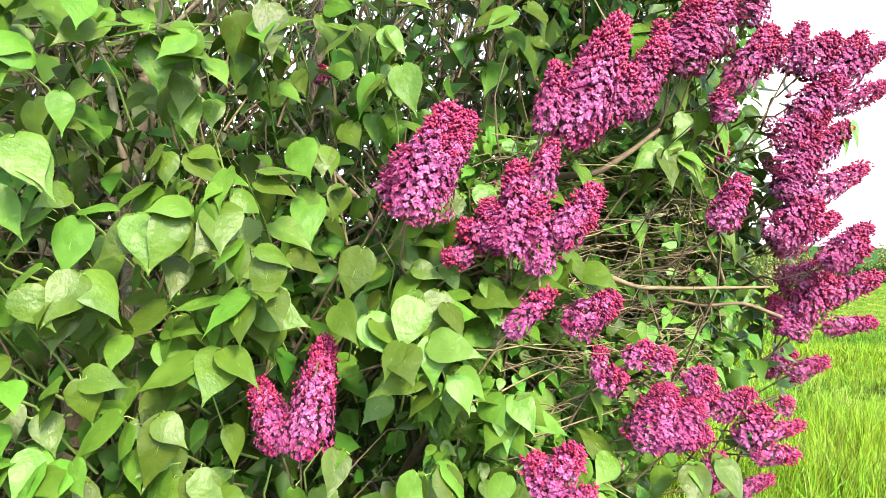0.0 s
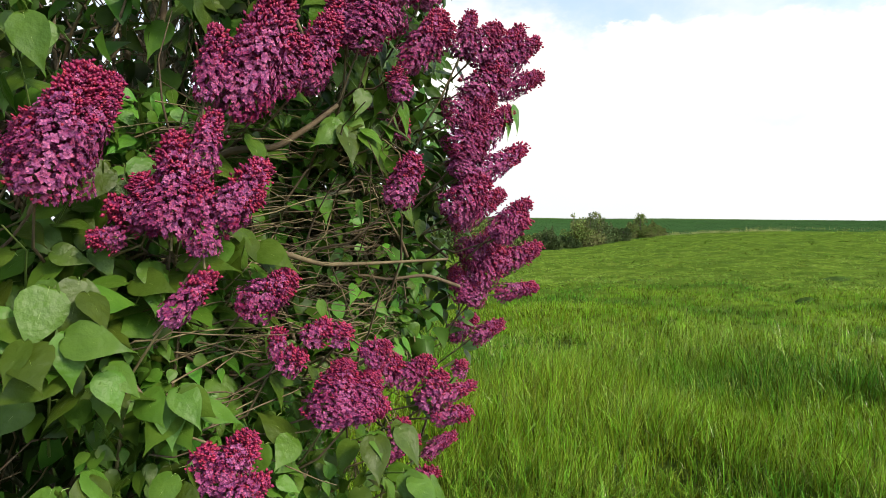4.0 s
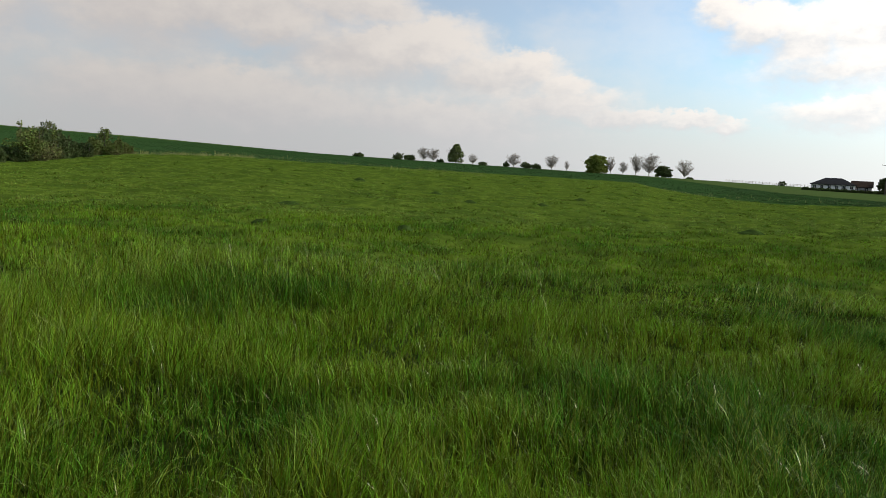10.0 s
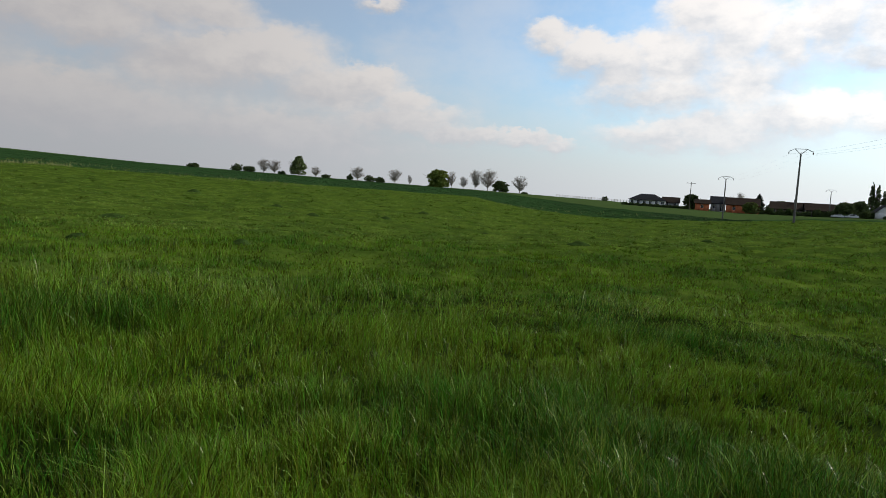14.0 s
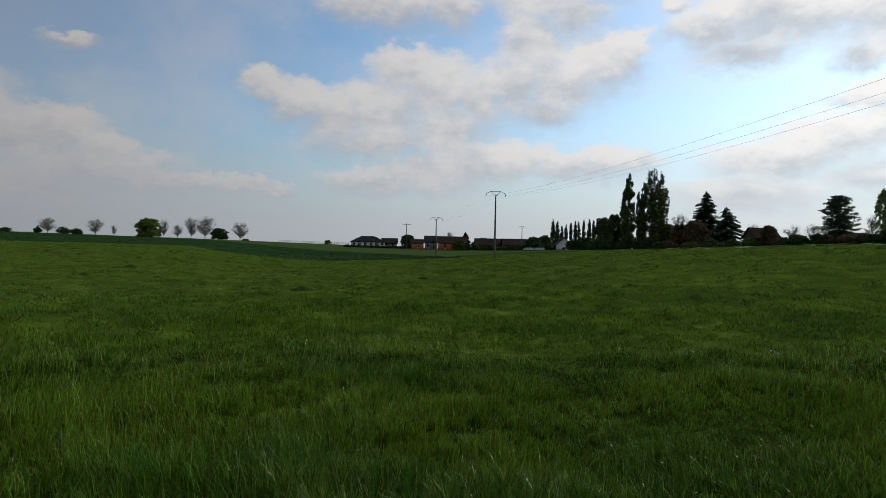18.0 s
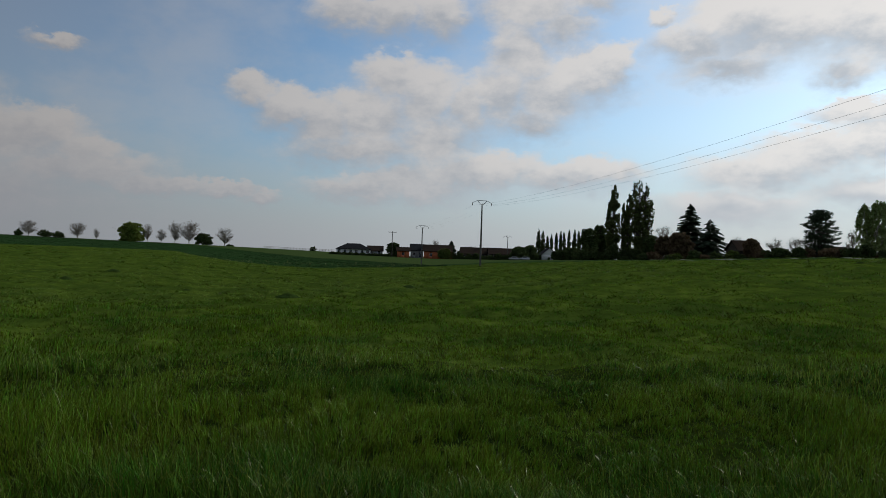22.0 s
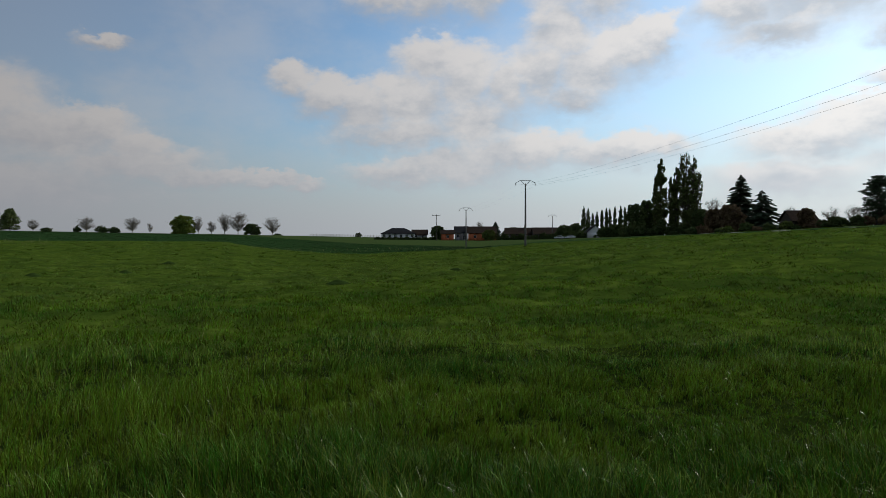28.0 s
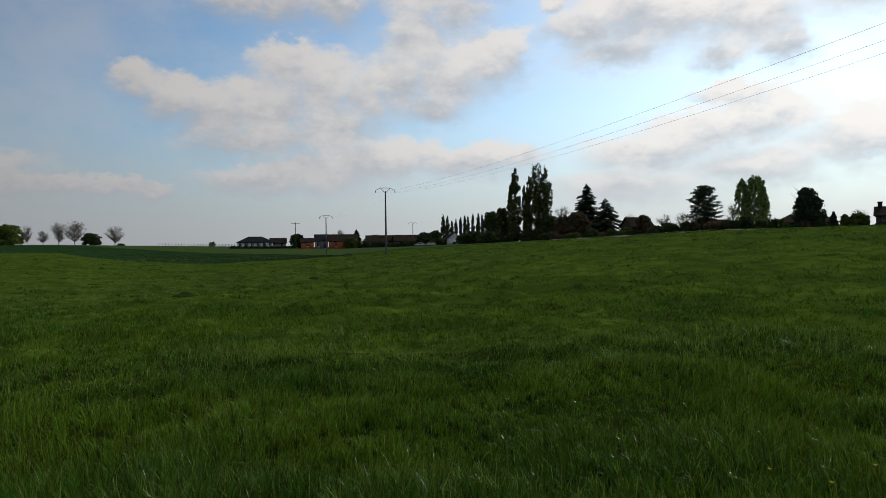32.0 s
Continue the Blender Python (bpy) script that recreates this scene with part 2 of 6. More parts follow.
billow = wnoise(squash, 19.0, 8, 0.60).outputs["Fac"]
lift = wmath("DIVIDE", top_sum, wmath("ADD", weight_sum, 0.15))
# crisp tops and soft undersides
edge = WT.nodes.new("ShaderNodeMapRange")
for i, v in ((1, -0.5), (2, 0.45), (3, 1.25), (4, 0.48)):
    edge.inputs[i].default_value = v
wire(lift, edge.inputs[0])
body = wmath("ADD", wmath("ADD", best, wmath("MULTIPLY", wmath("SUBTRACT", billow, 0.5), 0.55)), 0.12)
ratio = wmath("DIVIDE", body, edge.outputs[0])
mask = wramp(ratio, 0.0, 1.0)
shade = wmath("ADD", wmath("MULTIPLY", lift, 1.1), wmath("MULTIPLY", wmath("SUBTRACT", billow, 0.5), 1.3))
toward = wramp(azim, 40.0, 150.0)
bright = wmix(toward, CLOUD_LIT_FAR, CLOUD_LIT_SUN)
grey = wmix(toward, CLOUD_GREY_FAR, CLOUD_GREY_SUN)
cloud = wmix(wramp(shade, -0.48, 0.42), grey, bright)
clear = wmix(1.0, sky.outputs[0], (SKY_GAIN * 0.75, SKY_GAIN * 1.06, SKY_GAIN * 1.23), "MULTIPLY")
# thin high veil and the pale band above the land
veil = wmath("ADD", wmath("MULTIPLY", wramp(wnoise(squash, 5.0, 5, 0.6).outputs["Fac"], 0.38, 0.74), 0.26), 0.10)
veil = wmath("ADD", veil, wmath("MULTIPLY", wmath("ADD", wramp(azim, 96.0, 138.0), wramp(azim, 94.0, 66.0)), 0.24))
clear = wmix(veil, clear, bright)
haze = wmath("MULTIPLY", wramp(elev, 11.5, 0.0), 0.9)
low = wmix(toward, HAZE_FAR, HAZE_SUN)
clear = wmix(haze, clear, low)
cloud = wmix(wmath("MULTIPLY", wramp(elev, 9.0, 0.5), 0.85), cloud, low)
paint = wmix(wmath("MULTIPLY", mask, 0.94), clear, cloud)
# the sky brightens towards the veiled sun
facing = wvec("DOT_PRODUCT", direction, (math.sin(radians(SUN_AZ)), math.cos(radians(SUN_AZ)), 0.0)).outputs["Value"]
gain = WT.nodes.new("ShaderNodeCombineColor")
glow = wmath("ADD", wmath("ADD", wmath("MULTIPLY", facing, 0.42), wmath("MULTIPLY", wmath("MULTIPLY", facing, facing), 0.44)), 0.86)
for i in range(3):
    wire(glow, gain.inputs[i])
paint = wmix(1.0, paint, gain.outputs[0], "MULTIPLY")
back = WT.nodes.new("ShaderNodeBackground")
back.inputs[1].default_value = 1.0
wire(paint, back.inputs[0])
wout = WT.nodes.new("ShaderNodeOutputWorld")
wire(back.outputs[0], wout.inputs[0])

# ---- materials ----


def material(name, col_a, col_b, scale=6.0, rough=0.6, bump=0.0, bump_scale=40.0, island=0.0, per_object=0.0, through_light=0.0, spec=0.4, col_c=None, metal=0.0, coarse=0.0):
    """Two colours mixed by noise, with a third in coarse patches, relief, and variation from piece to piece."""
    m = bpy.data.materials.new(name)
    m.use_nodes = True
    t = m.node_tree
    bsdf = t.nodes["Principled BSDF"]
    bsdf.inputs["Roughness"].default_value = rough
    bsdf.inputs["Specular IOR Level"].default_value = spec
    bsdf.inputs["Metallic"].default_value = metal
    co = t.nodes.new("ShaderNodeTexCoord")
    n1 = t.nodes.new("ShaderNodeTexNoise")
    n1.inputs["Scale"].default_value, n1.inputs["Detail"].default_value = scale, 5
    t.links.new(co.outputs["Object"], n1.inputs["Vector"])
    ramp = t.nodes.new("ShaderNodeMapRange")
    ramp.inputs[1].default_value, ramp.inputs[2].default_value = 0.33, 0.67
    t.links.new(n1.outputs["Fac"], ramp.inputs[0])

    def mix(fac, a, b, blend="MIX"):
        n = t.nodes.new("ShaderNodeMix")
        n.data_type, n.blend_type = "RGBA", blend
        for sock, v in ((n.inputs[0], fac), (n.inputs[6], a), (n.inputs[7], b)):
            if isinstance(v, (int, float)):
                sock.default_value = v
            elif isinstance(v, tuple):
                sock.default_value = (*v, 1)
            else:
                t.links.new(v, sock)
        return n.outputs[2]

    col = mix(ramp.outputs[0], col_a, col_b)
    if col_c:
        n2 = t.nodes.new("ShaderNodeTexNoise")
        n2.inputs["Scale"].default_value, n2.inputs["Detail"].default_value = coarse or scale * 0.13, 4
        t.links.new(co.outputs["Object"], n2.inputs["Vector"])
        r2 = t.nodes.new("ShaderNodeMapRange")
        r2.inputs[1].default_value, r2.inputs[2].default_value = 0.45, 0.62
        t.links.new(n2.outputs["Fac"], r2.inputs[0])
        col = mix(r2.outputs[0], col, col_c)
    for amount, node, out in ((island, "ShaderNodeNewGeometry", "Random Per Island"), (per_object, "ShaderNodeObjectInfo", "Random")):
        if amount:
            g = t.nodes.new(node)
            h = t.nodes.new("ShaderNodeHueSaturation")
            v = t.nodes.new("ShaderNodeMapRange")
            v.inputs[3].default_value, v.inputs[4].default_value = 1 - amount, 1 + amount
            u = t.nodes.new("ShaderNodeMapRange")
            u.inputs[3].default_value, u.inputs[4].default_value = 0.5 - amount * 0.06, 0.5 + amount * 0.05
            t.links.new(g.outputs[out], v.inputs[0]), t.links.new(g.outputs[out], u.inputs[0])
            t.links.new(v.outputs[0], h.inputs["Value"]), t.links.new(u.outputs[0], h.inputs["Hue"])
            t.links.new(col, h.inputs["Color"])
            col = h.outputs[0]
    t.links.new(col, bsdf.inputs["Base Color"])
    if bump:
        n3 = t.nodes.new("ShaderNodeTexNoise")
        n3.inputs["Scale"].default_value, n3.inputs["Detail"].default_value = bump_scale, 5
        t.links.new(co.outputs["Object"], n3.inputs["Vector"])
        b = t.nodes.new("ShaderNodeBump")
        b.inputs["Strength"].default_value, b.inputs["Distance"].default_value = bump, 0.6 / bump_scale
        t.links.new(n3.outputs["Fac"], b.inputs["Height"])
        t.links.new(b.outputs[0], bsdf.inputs["Normal"])
    if through_light:
        tr = t.nodes.new("ShaderNodeBsdfTranslucent")
        t.links.new(col, tr.inputs[0])
        mx = t.nodes.new("ShaderNodeMixShader")
        mx.inputs[0].default_value = through_light
        t.links.new(bsdf.outputs[0], mx.inputs[1]), t.links.new(tr.outputs[0], mx.inputs[2])
        t.links.new(mx.outputs[0], t.nodes["Material Output"].inputs[0])
    return m


M_PASTURE = material("pasture", (0.046, 0.082, 0.010), (0.105, 0.158, 0.021), 1.6, 0.8, 0.6, 2.2, col_c=(0.050, 0.086, 0.012), coarse=0.35, spec=0.0)
# thatch under the near grass, darkened to stand for shade between the blades
M_THATCH_SHADED = material("shaded_thatch", (0.018, 0.032, 0.005), (0.038, 0.060, 0.010), 9.0, 0.95, 0.6, 30.0, col_c=(0.017, 0.030, 0.005), coarse=1.4, spec=0.0)
M_CROP = material("winter_crop", (0.024, 0.060, 0.018), (0.038, 0.080, 0.025), 0.5, 0.9, 0.8, 0.9, col_c=(0.028, 0.068, 0.018), coarse=0.02, spec=0.0)
M_CROPLEAF = material("crop_blade", (0.026, 0.064, 0.019), (0.042, 0.086, 0.027), 0.05, 0.8, island=0.35, spec=0.1)
M_VERGE = material("far_meadow", (0.055, 0.092, 0.027), (0.070, 0.105, 0.033), 0.5, 0.9, 0.4, 0.8, spec=0.0)
M_GRASS = material("grass_blade", (0.108, 0.180, 0.009), (0.156, 0.234, 0.016), 0.9, 0.5, island=0.8, through_light=0.19, spec=0.06, col_c=(0.058, 0.130, 0.010), coarse=0.35)
# paler copy of the grass blade; its colour stands for sunlit highlights
M_HIGHLIGHT = material("highlight_blade", (0.185, 0.28, 0.030), (0.28, 0.37, 0.050), 0.9, 0.27, island=0.6, through_light=0.24, spec=0.45)
M_TUSSOCK = material("tussock_blade", (0.075, 0.128, 0.012), (0.105, 0.165, 0.018), 0.9, 0.6, island=0.6, through_light=0.15, spec=0.05)
# yellowed grass; the paler tone also stands for front light on the left slope
M_SWARD_LIT = material("sunlit_grazed_blade", (0.155, 0.222, 0.028), (0.220, 0.285, 0.044), 0.5, 0.6, island=0.7, through_light=0.06, spec=0.1, col_c=(0.090, 0.150, 0.020), coarse=0.3)
M_STRAW = material("dry_blade", (0.30, 0.28, 0.10), (0.22, 0.24, 0.07), 3, 0.6, island=0.3, through_light=0.3)
M_LEAF = material("lilac_leaf", (0.050, 0.120, 0.011), (0.082, 0.166, 0.020), 25, 0.40, 0.35, 45, island=0.40, per_object=0.32, through_light=0.26, spec=0.22)
# same leaf in a darker colour: the bush's inner shade is put in here
M_LEAF_SHADED = material("lilac_leaf_shaded", (0.024, 0.058, 0.006), (0.042, 0.086, 0.010), 25, 0.42, island=0.55, through_light=0.2, spec=0.15)
M_VEIN = material("leaf_stalk", (0.15, 0.22, 0.05), (0.19, 0.26, 0.07), 30, 0.5)
M_PETAL = material("lilac_petal", (0.225, 0.028, 0.112), (0.385, 0.105, 0.245), 60, 0.55, island=0.6, through_light=0.2, spec=0.2, col_c=(0.215, 0.016, 0.080), coarse=14)
M_BUD = material("lilac_bud", (0.18, 0.008, 0.038), (0.28, 0.020, 0.075), 60, 0.45, island=0.35, spec=0.3)
M_BARK = material("lilac_bark", (0.115, 0.086, 0.055), (0.20, 0.155, 0.105), 28, 0.85, 0.8, 60, col_c=(0.15, 0.15, 0.085), coarse=5)
M_TWIG = material("lilac_twig", (0.085, 0.060, 0.032), (0.150, 0.108, 0.058), 40, 0.8, 0.4, 120, island=0.4)
M_WOOD = material("tree_bark", (0.055, 0.045, 0.036), (0.10, 0.085, 0.07), 3, 0.9, 0.5, 8)
M_BAREWOOD = material("bare_twigs", (0.20, 0.175, 0.14), (0.29, 0.26, 0.21), 3, 0.9, spec=0.08)
M_OAK = material("fresh_crown", (0.17, 0.215, 0.042), (0.25, 0.30, 0.065), 0.6, 0.7, island=0.5, through_light=0.2, spec=0.08)
M_DARKLEAF = material("dark_crown", (0.058, 0.086, 0.030), (0.100, 0.132, 0.046), 0.6, 0.7, island=0.5, through_light=0.3, spec=0.08)
M_SPRING = material("spring_crown", (0.100, 0.135, 0.040), (0.150, 0.185, 0.060), 0.6, 0.7, island=0.5, through_light=0.15, spec=0.08)
M_POPLAR = material("poplar_crown", (0.085, 0.110, 0.036), (0.130, 0.155, 0.052), 0.6, 0.7, island=0.5, through_light=0.35, spec=0.08)
M_FIR = material("fir_needles", (0.044, 0.068, 0.040), (0.070, 0.100, 0.055), 1.0, 0.75, island=0.45, through_light=0.2, spec=0.1)
M_BIRCH = material("birch_crown", (0.18, 0.25, 0.08), (0.25, 0.31, 0.11), 0.8, 0.7, island=0.45, through_light=0.2, spec=0.08)
M_COPPER = material("copper_shrub", (0.125, 0.088, 0.052), (0.170, 0.122, 0.070), 0.8, 0.7, island=0.4, through_light=0.25, spec=0.08)
M_HEDGE = material("hedge_leaves", (0.088, 0.125, 0.028), (0.150, 0.180, 0.045), 0.5, 0.7, island=0.65, through_light=0.12, col_c=(0.14, 0.135, 0.055), coarse=0.2, spec=0.08)
M_ROOF = material("slate_roof", (0.018, 0.019, 0.022), (0.028, 0.030, 0.033), 2.0, 0.9, 0.4, 6, spec=0.0)
M_TILE = material("brown_tile_roof", (0.024, 0.019, 0.016), (0.038, 0.029, 0.024), 2.0, 0.9, 0.4, 6, spec=0.0)
M_BRICK = material("orange_brick", (0.50, 0.130, 0.052), (0.62, 0.185, 0.078), 1.8, 0.85, 0.4, 9)
M_DARKWALL = material("dark_brick", (0.050, 0.040, 0.034), (0.075, 0.060, 0.050), 1.8, 0.9, 0.4, 9)
M_GREYWALL = material("grey_render", (0.26, 0.26, 0.26), (0.36, 0.36, 0.355), 1.2, 0.85, 0.2, 9)
M_RENDER = material("white_render", (0.74, 0.74, 0.72), (0.82, 0.82, 0.80), 1.2, 0.85, 0.2, 9)
M_GLASS = material("dark_pane", (0.03, 0.035, 0.04), (0.05, 0.055, 0.06), 1.0, 0.1, spec=0.6)
M_CONC = material("grey_concrete", (0.10, 0.095, 0.088), (0.15, 0.14, 0.13), 2.5, 0.9, 0.3, 12)
M_STEEL = material("galvanised_steel", (0.22, 0.23, 0.24), (0.30, 0.31, 0.32), 4, 0.5, metal=0.6)
M_WIRE = material("aluminium_wire", (0.50, 0.50, 0.51), (0.58, 0.58, 0.59), 4, 0.7)
M_PORC = material("brown_insulator", (0.10, 0.05, 0.03), (0.14, 0.07, 0.04), 4, 0.25)
M_POST = material("weathered_post", (0.30, 0.28, 0.24), (0.40, 0.38, 0.33), 5, 0.9)
M_TRACK = material("stony_track", (0.10, 0.115, 0.075), (0.16, 0.17, 0.13), 1.2, 0.95, 0.6, 4, col_c=(0.08, 0.12, 0.04), coarse=0.5)
M_SOIL = material("mole_soil", (0.024, 0.046, 0.010), (0.042, 0.070, 0.016), 6, 0.95, 0.8, 12, col_c=(0.05, 0.09, 0.02), coarse=2.0, spec=0.0)
M_CARW = material("white_paint", (0.65, 0.66, 0.68), (0.70, 0.70, 0.72), 1, 0.25)
M_RUBBER = material("black_rubber", (0.02, 0.02, 0.02), (0.03, 0.03, 0.03), 4, 0.8)
M_YELLOW = material("buttercup_petal", (0.75, 0.55, 0.02), (0.85, 0.62, 0.03), 30, 0.35, through_light=0.2)

# ---- mesh helpers ----


def flat_mesh(name, verts, faces, mats, face_mat=None, smooth=False):
    """A mesh from arrays: verts (n, 3), faces (m, 3 or 4)."""
    me = bpy.data.meshes.new(name)
    verts, faces = np.asarray(verts, np.float32), np.asarray(faces, np.int32)
    k = faces.shape[1]
    me.vertices.add(len(verts)), me.loops.add(faces.size), me.polygons.add(len(faces))
    me.vertices.foreach_set("co", verts.ravel())
    me.loops.foreach_set("vertex_index", faces.ravel())
    me.polygons.foreach_set("loop_start", np.arange(0, faces.size, k, dtype=np.int32))
    me.polygons.foreach_set("loop_total", np.full(len(faces), k, np.int32))
    for m in (mats if isinstance(mats, (list, tuple)) else [mats]):
        me.materials.append(m)
    if face_mat is not None:
        me.polygons.foreach_set("material_index", np.asarray(face_mat, np.int32))
    if smooth:
        me.polygons.foreach_set("use_smooth", np.ones(len(faces), bool))
    me.update(calc_edges=True)
    return me


def part(name, me, parent=None, label="", m=None, kind=""):
    ob = new(name, me)
    if parent is not None:
        ob.parent = parent
    if m is not None:
        ob.matrix_basis = m
    return tagged(ob, label, kind=kind)


def thing(name, label, category, at=(0, 0, 0), turn=0.0, group="", kind=""):
    e = new(name)
    e.empty_display_size = 0.2
    e.matrix_basis = pose(*at, 0, 0, turn)
    return tagged(e, label, category, group, kind)


class Soup:
    """Collects quads and triangles (a triangle repeats no corner: it is split off as its own quad with a middle point)."""

    def __init__(self):
        self.v, self.f, self.m, self.n = [], [], [], 0

    def add(self, verts, faces, mat=0):
        verts, faces = np.asarray(verts, float), np.asarray(faces, int)
        if faces.shape[1] == 4:
            faces = np.concatenate([faces[:, [0, 1, 2]], faces[:, [0, 2, 3]]])
        self.v.append(verts), self.f.append(faces + self.n), self.m.append(np.full(len(faces), mat))
        self.n += len(verts)

    def mesh(self, name, mats, smooth=False):
        return flat_mesh(name, np.concatenate(self.v), np.concatenate(self.f), mats, np.concatenate(self.m), smooth)

    def tube(self, pts, radii, sides=5, mat=0):
        pts = np.asarray(pts, float)
        n = len(pts)
        radii = np.broadcast_to(np.asarray(radii, float), (n,))
        tang = np.gradient(pts, axis=0)
        tang /= np.linalg.norm(tang, axis=1)[:, None] + 1e-9
        ref = np.array([0.31, 0.17, 0.93]) if abs(tang[:, 2].mean()) < 0.85 else np.array([0.95, 0.21, 0.1])
        u = np.cross(tang, ref)
        u /= np.linalg.norm(u, axis=1)[:, None] + 1e-9
        w = np.cross(tang, u)
        a = np.arange(sides) * 2 * math.pi / sides
        ring = pts[:, None, :] + radii[:, None, None] * (np.cos(a)[None, :, None] * u[:, None, :] + np.sin(a)[None, :, None] * w[:, None, :])
        verts = ring.reshape(-1, 3)
        faces = [(i * sides + j, i * sides + (j + 1) % sides, (i + 1) * sides + (j + 1) % sides, (i + 1) * sides + j) for i in range(n - 1) for j in range(sides)]
        self.add(verts, faces, mat)

    def box(self, x0, y0, z0, x1, y1, z1, mat=0):
        v = [(x, y, z) for z in (z0, z1) for x, y in ((x0, y0), (x1, y0), (x1, y1), (x0, y1))]
        self.add(v, [(3, 2, 1, 0), (4, 5, 6, 7), (0, 1, 5, 4), (1, 2, 6, 5), (2, 3, 7, 6), (3, 0, 4, 7)], mat)


def bent(a, b, bow, n=6, rng=random):
    """A gently crooked line of n points from a to b."""
    a, b = np.asarray(a, float), np.asarray(b, float)
    t = np.linspace(0, 1, n)[:, None]
    p = a + (b - a) * t
    side = np.array([rng.uniform(-1, 1), rng.uniform(-1, 1), rng.uniform(-0.6, 0.6)]) * bow
    p += np.sin(t * math.pi) * side
    p[1:-1] += np.array([[rng.gauss(0, bow * 0.18) for _ in range(3)] for _ in range(n - 2)])
    return p


def rot_to(d):
    """Turns +z to d."""
    return Vector(d).to_track_quat("Z", "Y").to_matrix()


# ---- the land ----
EYE = 1.5
AZ_T = np.array([-200, -90, 0, 28, 37, 44, 51, 58, 72, 80, 84, 86, 89, 92, 95, 102, 105, 110, 115, 119, 125, 135, 147, 170, 200])
H12 = np.array([.1, 0, 0, 0, 0, 0, 0, 0, -.05, -.05, -.05, -.05, -.05, -.05, -.03, 0, 0, .02, .05, .08, .12, .18, .2, .2, .15])
H22 = np.array([.3, 0, 0, -.1, -.12, -.15, -.18, -.2, -.25, -.25, -.25, -.25, -.22, -.2, -.15, -.03, .02, .1, .16, .22, .33, .48, .6, .6, .4])
E45 = np.array([-1.2, -2, -3, -3.2, -3.2, -3.2, -3.25, -3.3, -3.4, -3.5, -3.6, -3.6, -3.6, -3.5, -3.4, -2.8, -2.5, -2.1, -1.6, -1.2, -.6, 0.1, .35, .3, 0])
D_EDGE = np.array([120, 120, 90, 88, 105, 130, 130, 135, 170, 195, 205, 195, 175, 160, 155, 165, 165, 150, 150, 150, 120, 95, 90, 100, 110])
E_EDGE = np.array([-.4, -.8, -1.5, -1.5, -1.13, -.16, .02, -.2, -.34, -.42, -.48, -.84, -1.22, -1.45, -1.55, -1.28, -1.12, -.66, -.42, -.12, .1, .55, .74, .6, .2])
E_MID = np.array([-.2, 0, 1.6, 1.65, 1.3, 1.1, .85, .6, .3, .14, .06, .0, -.25, -.5, -.70, -.93, -1.03, -.55, -.3, -.1, .15, .6, .77, .6, .2])
D_MID = np.array([250, 250, 320, 325, 335, 345, 345, 350, 345, 345, 335, 330, 290, 245, 220, 195, 185, 180, 180, 180, 140, 115, 110, 120, 130])
E_SKY = np.array([0, .1, 1.7, 1.75, 1.35, 1.18, .9, .62, .34, .18, .12, .08, 0, -.06, -.13, -.27, -.31, -.33, -.2, -.08, .2, .68, .8, .7, .3])
D_SKY = np.array([350, 350, 330, 335, 345, 355, 355, 360, 355, 355, 350, 345, 345, 350, 350, 330, 325, 320, 300, 262, 200, 165, 160, 170, 200])


# the near swell of the meadow, beyond which the ground dips and the grass is grazed short
AZ_FOLD = np.array([-200, 20, 34, 43, 60, 74, 93, 98, 105, 113, 126, 140, 200])
D_FOLD = np.array([20, 20, 20.5, 22.6, 21, 19.5, 23, 23.5, 27, 32, 44, 70, 90])


def profile(az):
    """Distances and heights of the ground along a bearing."""
    g = lambda tab: np.interp(az, AZ_T, tab)
    d1, d2, d3 = g(D_EDGE), g(D_MID), g(D_SKY)
    rad = lambda e: np.tan(np.radians(e))
    z0 = np.zeros_like(az)
    ds = np.stack([z0, z0 + 12, z0 + 22, z0 + 45, d1, d2, d3, d3 * 1.6, z0 + 4500])
    hs = np.stack([z0, g(H12), g(H22), EYE + 45 * rad(g(E45)), EYE + d1 * rad(g(E_EDGE)), EYE + d2 * rad(g(E_MID)), EYE + d3 * rad(g(E_SKY)), EYE + d3 * 1.6 * rad(g(E_SKY) - 0.5), z0 - 25])
    return ds, hs


_w = np.random.RandomState(7)
WAVES = [(2 * math.pi / s * math.cos(a), 2 * math.pi / s * math.sin(a), p) for s, a, p in zip((0.9, 1.3, 1.7, 2.6, 3.7, 5.3, 7.9, 11.0), _w.uniform(0, 6.28, 8), _w.uniform(0, 6.28, 8))]


def ripple(x, y):
    """Uneven sward, from -1 to 1."""
    s = sum(np.sin(kx * x + ky * y + p + 0.8 * np.sin(0.7 * ky * x - 0.9 * kx * y)) for kx, ky, p in WAVES)
    return s / 4.0


